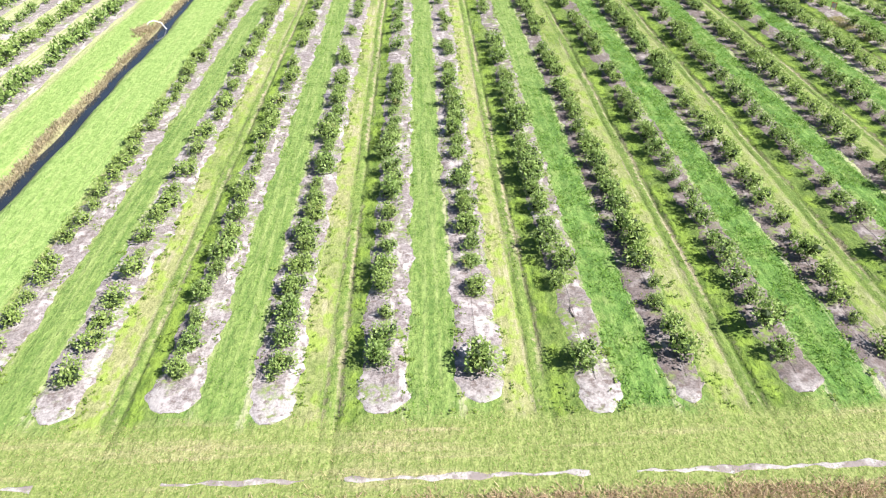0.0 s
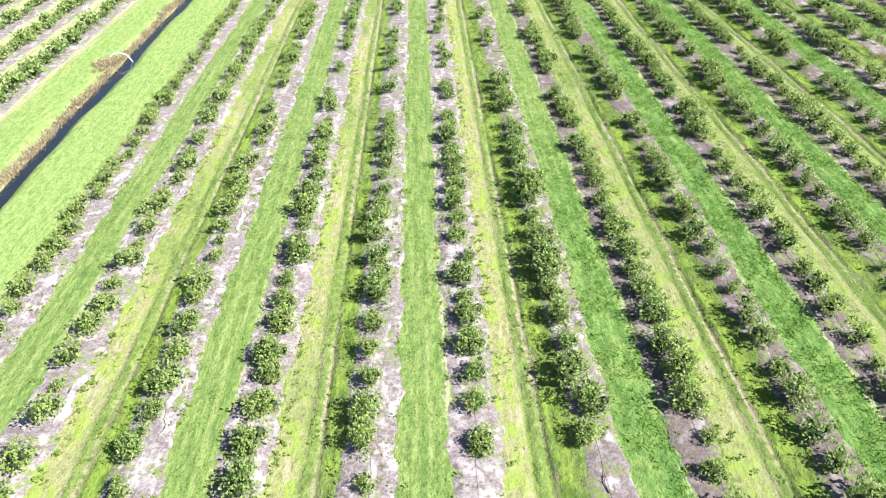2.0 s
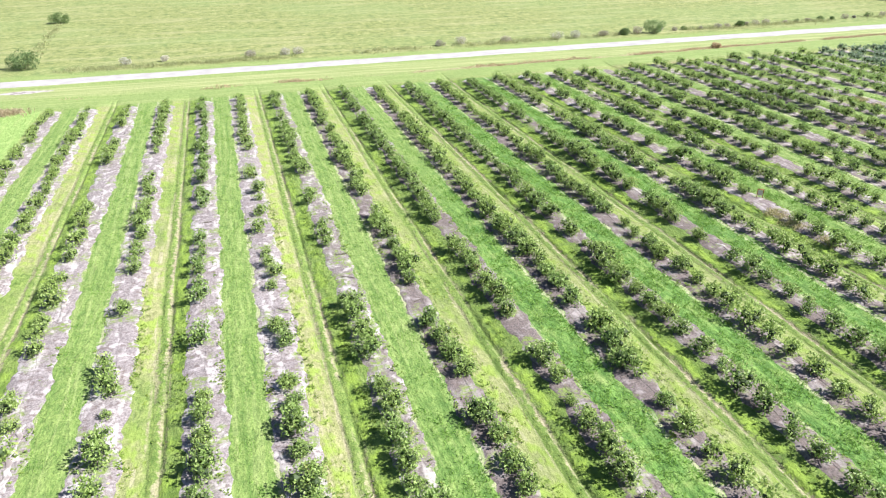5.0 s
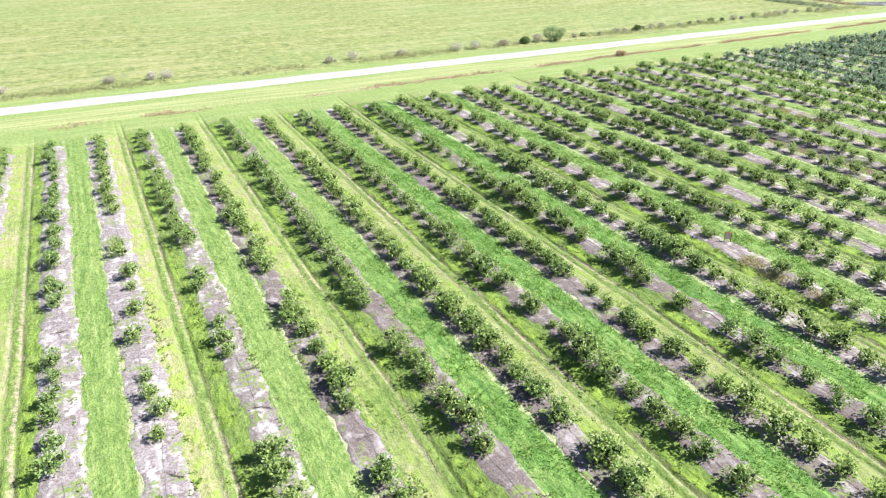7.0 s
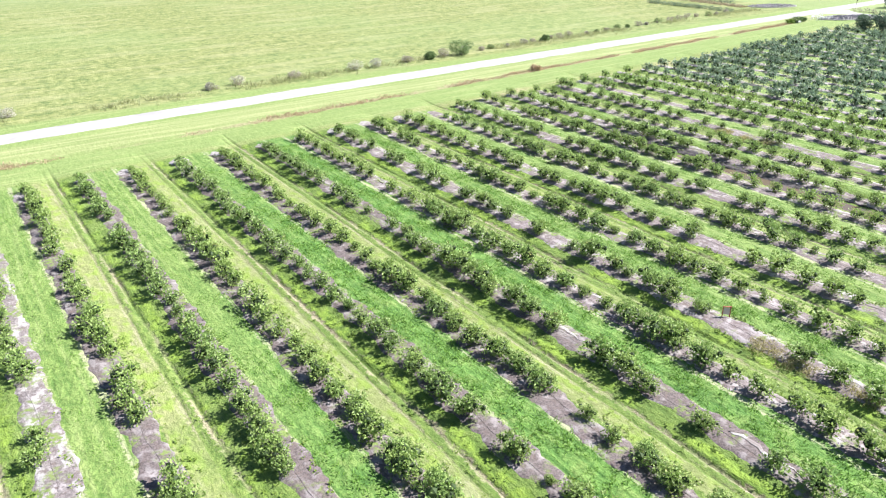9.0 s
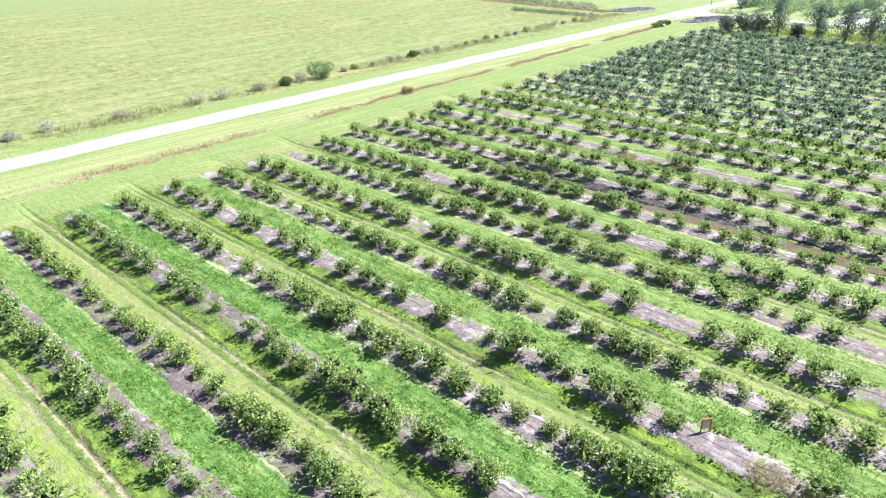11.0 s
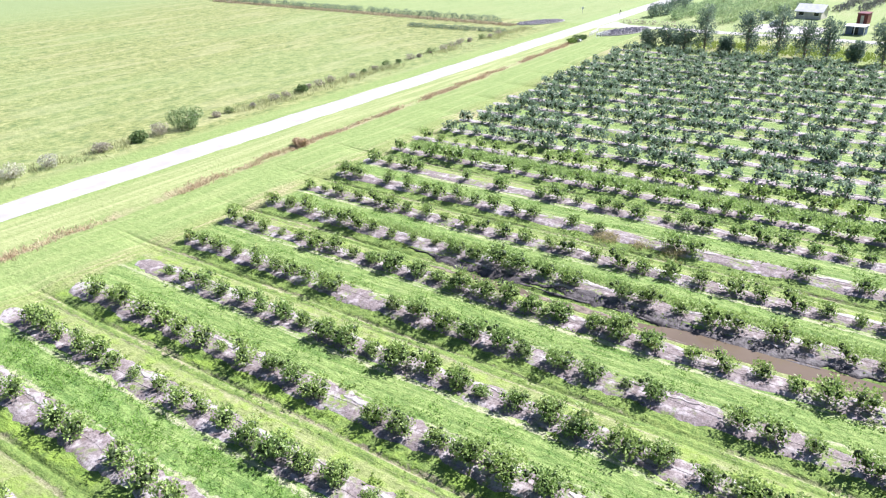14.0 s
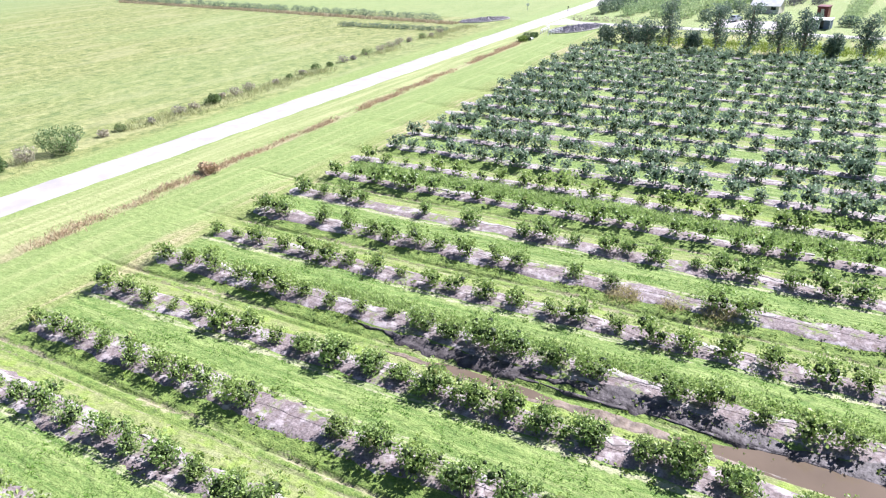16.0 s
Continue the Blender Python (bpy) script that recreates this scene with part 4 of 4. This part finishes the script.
def rubble(x, y, rx, ry, turn, seed, count):
    """Loose stones on a low oval bank, with a pale concrete rim."""
    rng = np.random.default_rng(seed)
    root = thing("rubble_bank", "oval bank of grey rubble with pale rim", "rubble", (x, y, float(land(x, y))), "culvert banks", turn=turn)
    a, q = rng.random(count) * 6.283, np.sqrt(rng.random(count))
    rock = np.array([(1, 0, 0), (0, 1, 0), (-1, 0, 0), (0, -1, 0), (0, 0, 1), (0, 0, -1)], float)
    face = np.array([(0, 1, 4), (1, 2, 4), (2, 3, 4), (3, 0, 4), (1, 0, 5), (2, 1, 5), (3, 2, 5), (0, 3, 5)])
    pieces = []
    for k in range(count):
        v = rock * (0.22 + 0.3 * rng.random((6, 1))) * (0.7 + 0.6 * rng.random((6, 3)))
        pieces.append((v + np.array([math.cos(a[k]) * q[k] * rx, math.sin(a[k]) * q[k] * ry, 0.25 * (1 - q[k] ** 2) + 0.05]), face))
    tagged(part("rubble", mesh_of("rubble", *joined(pieces), STONE), None, root), kind="stuff")
    ring = [(math.cos(t) * (rx + 0.3), math.sin(t) * (ry + 0.3), 0.12) for t in np.linspace(0, 6.283, 40)]
    part("rim", mesh_of("rim", *tube(ring, 0.13, 6), STONE_RIM), None, root)


def rail(x, y, length, turn):
    root = thing("guard_rail", "low white guard rail beside a culvert", "rail", (x, y, float(land(x, y))), "guard rails", turn=turn)
    for k in range(6):
        part("post", box(0.14, 0.14, 1.2, 0.02, (k * length / 5, 0, 0.5)), WHITE, root)
    for z in (0.65, 1.0):
        part("bar", box(length, 0.07, 0.14, 0.02, (length / 2, 0, z)), WHITE, root)


rubble(234.5, 183.5, 9.5, 3.6, -18, 61, 420)
rubble(241.0, 212.0, 8.0, 3.2, -28, 62, 300)
rail(222.5, 186.2, 6.0, -12)
rail(223.5, 188.5, 7.0, 5)
for n, (x, y, r, h) in enumerate(((216.2, 188.4, 1.5, 1.5), (213.2, 188.9, 1.3, 1.3), (218.6, 188.2, 1.1, 1.0))):
    bush(x, y, r, h, WEED if n == 1 else BUSH, "tall green weeds at a culvert mouth", 430 + n, "culvert weeds", "weed_clump")
pipe = thing("culvert_pipe", "short pale concrete culvert pipe", "pipe", (214.8, 187.6, float(land(214.8, 187.6)) + 0.3))
part("pipe", mesh_of("pipe", *tube([(0, 0, 0), (1.6, 0.1, 0)], 0.35, 12), WHITE, True), None, pipe)

# hedges and dead grass along the field's end
def hedge(x0, y0, x1, y1, w, h, material, label, seed, count, leaf=0.5, name="hedge", group="hedges"):
    rng = np.random.default_rng(seed)
    root = thing(name, label, "hedge", (x0, y0, float(land(x0, y0))), group)
    d = math.hypot(x1 - x0, y1 - y0)
    k = max(3, int(d / (w * 0.6)))
    L = [((x1 - x0) * (j + rng.random()) / k + rng.normal() * w * 0.14, (y1 - y0) * (j + rng.random()) / k + rng.normal() * w * 0.14, h * (0.35 + 0.3 * rng.random()), w * (0.32 + 0.2 * rng.random())) for j in range(k)]
    tagged(part("stem", mesh_of("stem", *joined([tube([(l[0], l[1], -0.1), l[:3]], [0.07, 0.03], 4) for l in L]), BARK), None, root), kind="stuff")
    part("foliage", mesh_of("foliage", *leaves(rng, L, count, leaf, leaf * 0.55, 0.1, 0.35), material), None, root)


SAGE = leaf_material("pale_hedge_leaves", (0.20, 0.30, 0.14), (0.42, 0.53, 0.29), None, 0.0, 0.4, 0.6, 0.2)
hedge(235, 222, 240, 360, 2.4, 1.5, TALL, "dark hedge along a field ditch", 71, 15000, 0.28)
n = 1500
y = 216 + rng.random(n) * 140
x = 231.5 + 0.05 * (y - 216) + rng.normal(size=n) * 0.8
scatter("dead_grass", "tan dead grass beside a field hedge", "grass", on_land(x, y), 0.55, 0.22, REED, 19, 0.6, 4, 0.5)
hedge(218.8, 212, 216.8, 243, 1.5, 0.8, TALL, "low dark hedge in a field corner", 72, 4200, 0.24)
for n, (x0, y0, x1, y1, w, h, m) in enumerate((
        (264, 187.5, 290, 184, 4.0, 3.6, TALL), (262, 179, 312, 175.5, 4.2, 3.0, SAGE), (261, 171.5, 316, 168, 3.6, 2.6, SAGE),
        (260, 164.5, 322, 159, 4.2, 2.8, SAGE), (278, 157, 325, 153, 3.2, 2.4, SAGE),
        (268, 125, 330, 121, 3.6, 2.8, SAGE), (270, 117, 330, 112, 3.6, 2.6, SAGE), (272, 109, 330, 104, 3.6, 2.6, SAGE))):
    hedge(x0, y0, x1, y1, w, h, m, "dark tree clump by the junction" if n == 0 else "clipped pale green hedge behind the side road", 80 + n, 3800, 0.5)
hedge(250.5, 190, 250.5, 174, 1.4, 1.0, GREY_BUSH, "low brown hedge beside the side road", 95, 420, 0.4)
for n, (x, y, r, h) in enumerate(((262, 158, 2.2, 2.6), (283, 152.5, 2.6, 3.4), (276, 156, 2.0, 2.2), (262.5, 124.5, 2.4, 2.6), (300, 150, 2.6, 3.0))):
    bush(x, y, r, h, TALL, "dark round garden bush near a house", 440 + n, "garden bushes", count=600, leaf=0.45)
hedge(238.0, 92, 238.5, 158, 1.3, 0.4, TALL, "dark scrubby hedge along a roadside ditch", 96, 2000, 0.35)
CROP = leaf_material("grey_crop", (0.09, 0.105, 0.10), (0.19, 0.20, 0.19), glow=0.1)
for n, (y, x0) in enumerate(((141.0, 301), (134.5, 306))):
    hedge(x0, y, x0 + 42, y - 3, 3.2, 0.7, CROP, "grey-green strip of low crop plants", 100 + n, 1500, 0.5, "crop_strip", "crop strips")

# ---- house, sheds and car behind the side road ----
ROOF = plain_material("pale_metal_roof", (0.62, 0.62, 0.60), (0.76, 0.76, 0.74), 0.8, 0.45, 0.1)
WALL = plain_material("cream_wall", (0.52, 0.48, 0.41), (0.62, 0.58, 0.51), 1.2, 0.9)
GLASS = plain_material("dark_glass", (0.02, 0.025, 0.03), (0.04, 0.045, 0.05), 1.0, 0.08)
RED = plain_material("dark_red_paint", (0.13, 0.03, 0.035), (0.20, 0.05, 0.05), 1.5, 0.5)
BLUE = plain_material("blue_grey_paint", (0.10, 0.13, 0.20), (0.16, 0.20, 0.28), 1.5, 0.5)
SILVER = plain_material("silver_paint", (0.45, 0.48, 0.52), (0.55, 0.58, 0.62), 2.0, 0.25, 0.5)
RUBBER = plain_material("tyre_rubber", (0.02, 0.02, 0.02), (0.04, 0.04, 0.04), 6.0, 0.9)


def gable(w, d, h, rise, over):
    """A roof of two slopes with thickness, its ridge along the depth."""
    bm = bmesh.new()
    for sgn in (-1, 1):
        e, r = Vector((sgn * (w / 2 + over), 0, h - over * rise / (w / 2))), Vector((0, 0, h + rise))
        for a, b in ((e, r),):
            q = [bm.verts.new((p.x, yy, p.z + t)) for t in (0, 0.14) for yy in (-d / 2 - over, d / 2 + over) for p in (a, b)]
            for f in ((0, 1, 3, 2), (4, 6, 7, 5), (0, 4, 5, 1), (2, 3, 7, 6), (0, 2, 6, 4), (1, 5, 7, 3)):
                bm.faces.new([q[j] for j in f])
    bmesh.ops.recalc_face_normals(bm, faces=bm.faces[:])
    return bm


def house(x, y, w, d, h, rise, turn, label):
    root = thing("house", label, "house", (x, y, float(land(x, y))), turn=turn)
    wall = box(w, d, h, 0.0, (0, 0, h / 2))
    part("wall", wall, WALL, root)
    part("roof", gable(w, d, h, rise, 0.5), ROOF, root)
    for yy in (-d / 2 + 0.1, d / 2 - 0.1):
        end = bmesh.new()
        end.faces.new([end.verts.new(p) for p in ((-w / 2, yy, h), (w / 2, yy, h), (0, yy, h + rise))])
        part("gable_end", end, WALL, root)
    for k, yy in enumerate((-d * 0.3, 0.0, d * 0.3)):
        win = part("door" if k == 1 else "window", box(0.08, 0.95 if k == 1 else 1.3, 2.0 if k == 1 else 1.1, 0.01, (-w / 2 - 0.02, yy, 1.0 if k == 1 else 1.5)), WALL if k == 1 else GLASS, root)
        if k != 1:
            part("sill", box(0.16, 1.5, 0.08, 0.01, (-w / 2 - 0.06, yy, 0.9)), WHITE, win)


house(285, 145.5, 6.0, 7.0, 2.2, 1.6, -8, "cream farmhouse with pale metal gable roof")


def car(x, y, turn, paint, label, name="car", length=4.5, tall=1.45):
    root = thing(name, label, name, (x, y, float(land(x, y))), turn=turn)
    prof = [(-0.5, 0.30), (-0.5, 0.62), (-0.44, 0.70), (-0.30, 0.74), (-0.17, 1.0), (0.22, 1.0), (0.40, 0.72), (0.5, 0.66), (0.5, 0.30)]
    bm = bmesh.new()
    sides = []
    for yy, in_ in ((-0.86, 1), (0.86, 1)):
        sides.append([bm.verts.new((px * length, yy * (0.86 if pz > 0.9 else 1.0), pz * tall)) for px, pz in prof])
    bm.faces.new(sides[0])
    bm.faces.new(sides[1][::-1])
    for k in range(len(prof)):
        m = (k + 1) % len(prof)
        bm.faces.new((sides[0][k], sides[1][k], sides[1][m], sides[0][m]))
    bmesh.ops.recalc_face_normals(bm, faces=bm.faces[:])
    bmesh.ops.bevel(bm, geom=bm.edges[:], offset=0.05, segments=2, affect="EDGES")
    body = part("body", bm, paint, root)
    part("windscreen", box(0.05, 1.3, 0.42, 0.01, (0.315 * length, 0, 0.86 * tall)), GLASS, body)
    for yy in (-0.80, 0.80):
        part("side_window", box(0.36 * length, 0.04, 0.20 * tall, 0.01, (0.02 * length, yy, 0.86 * tall)), GLASS, body)
    for px in (-0.31, 0.31):
        for yy in (-0.8, 0.8):
            wheel = part("wheel", mesh_of("wheel", *tube([(px * length, yy - 0.1, 0.32), (px * length, yy + 0.1, 0.32)], 0.32, 14), RUBBER, True), None, root)
            part("hub", mesh_of("hub", *tube([(px * length, yy - 0.11, 0.32), (px * length, yy + 0.11, 0.32)], [0.18, 0.17], 10), METAL), None, wheel)


car(262.5, 150.6, 160, SILVER, "silver car parked on a sandy yard")


def shed(x, y, w, d, h, paint, label, open_front=False):
    root = thing("shed", label, "shed", (x, y, float(land(x, y))), "sheds", turn=-6)
    part("wall", box(w, d, h, 0.03, (0, 0, h / 2)), paint, root)
    part("roof", box(w + 0.4, d + 0.4, 0.14, 0.03, (0, 0, h + 0.07)), WHITE if open_front else paint, root)
    part("door", box(0.06, d * 0.3, h * 0.8, 0.01, (-w / 2 - 0.03, 0, h * 0.42)), GLASS if open_front else WALL, root)
    if open_front:
        for yy in (-d / 2, 0, d / 2):
            part("post", box(0.14, 0.14, h, 0.01, (-w / 2 - 1.2, yy, h / 2)), WHITE, root)
        part("porch_roof", box(1.5, d + 0.4, 0.1, 0.02, (-w / 2 - 0.7, 0, h - 0.02)), WHITE, root)


shed(279.0, 131.2, 4.5, 2.6, 2.8, RED, "dark red box shed on grass")
shed(257.5, 130.4, 2.6, 4.6, 2.2, BLUE, "blue-grey shed with white porch posts", True)
s = np.arange(138, 156, 1.0)
ribbon("yard", s, 258 + 0 * s, 7.5, 0.04, SHELL, "y", 8.0, 0.5, "pale sandy yard beside the side road")

# road signs and posts at the junction
for n, (x, y, h) in enumerate(((266.0, 210.0, 1.6), (266.5, 197.5, 1.3))):
    root = thing("sign_post", "small plain white sign on a post" if n == 0 else "short dark marker post", "sign", (x, y, float(land(x, y))), turn=60)
    part("post", mesh_of("post", *tube([(0, 0, -0.2), (0, 0, h)], 0.06, 8), METAL if n == 0 else RUBBER), None, root)
    part("plate", box(0.06, 0.9 if n == 0 else 0.4, 0.7 if n == 0 else 0.5, 0.01, (-0.08, 0, h)), WHITE if n == 0 else RUBBER, root)


# ---- dead branches lying where trees have died ----
DEAD = plain_material("dead_wood", (0.09, 0.07, 0.06), (0.20, 0.17, 0.145), 6.0)
for n, (x, y) in enumerate(((10.2, 36.6), (10.6, 96), (16.2, 75.4), (28.3, 83), (4.4, 92), (10.8, 101), (15.8, 90), (22.4, 101), (27.8, 90), (58.4, 147), (52.2, 145.5), (-1.7, 113))):
    rngd = np.random.default_rng(700 + n)
    root = thing("dead_branch", "dry dead branch lying on bare sand", "branch", (x, y, float(land(x, y)) + 0.09), "dead branches", turn=float(rngd.random() * 360))
    part("limb", mesh_of("limb", *tube([(-0.6, 0, 0.03), (0, 0.1, 0.06), (0.7, -0.05, 0.04)], [0.04, 0.03, 0.012], 5), DEAD), None, root)
    for k in range(5):
        a, q = rngd.random() * 6.283, -0.4 + 0.9 * rngd.random()
        part("twig", mesh_of("twig", *tube([(q, 0.05, 0.05), (q + 0.45 * math.cos(a), 0.45 * math.sin(a), 0.12)], [0.018, 0.006], 4), DEAD), None, root)


# ---- odd things of the grove and ditch ----
rng = np.random.default_rng(21)
n = 200
y = 212 + rng.random(n) * 66
x = -38.5 - 0.05 * (y - 210) + rng.normal(size=n) * 0.8
scatter("dead_grass", "tan dead grass along an old field line", "grass", on_land(x, y), 0.35, 0.15, MEADOW, 23, 0.6, 4, 0.4)
q = np.arange(-38.5, -28, 0.5)
ribbon("sand_patch", q, 185.2 + 0 * q, 1.1 * np.sin((q + 38.9) / 10.8 * math.pi) + 0.1, 0.05, WHITE_SAND, "x", 4.0, 0.2, "bare pale sand beside the road")

PINK = plain_material("faded_red_paint", (0.36, 0.09, 0.07), (0.52, 0.16, 0.12), 3.0, 0.6)
stand = thing("red_stand", "small red metal stand with pale panel", "stand", (58.9, 101.2, float(land(58.9, 101.2)) + 0.05), turn=-40)
for xx in (-0.3, 0.3):
    part("post", box(0.07, 0.07, 0.95, 0.01, (xx, 0, 0.45)), PINK, stand)
part("top_bar", box(0.72, 0.08, 0.09, 0.01, (0, 0, 0.95)), PINK, stand)
part("panel", box(0.5, 0.03, 0.6, 0.005, (0, 0, 0.55)), WALL, stand, "pale blank panel")
pipe = thing("drain_pipe", "bent white plastic pipe reaching into the ditch", "pipe", (-36.4, 101.6, 0.0))
part("pipe", mesh_of("pipe", *tube([(-0.6, -0.6, -0.1), (-0.3, -0.3, 0.45), (0.3, 0.1, 0.6), (1.2, 0.4, 0.2), (1.7, 0.6, -0.85)], 0.07, 8), WHITE, True), None, pipe)
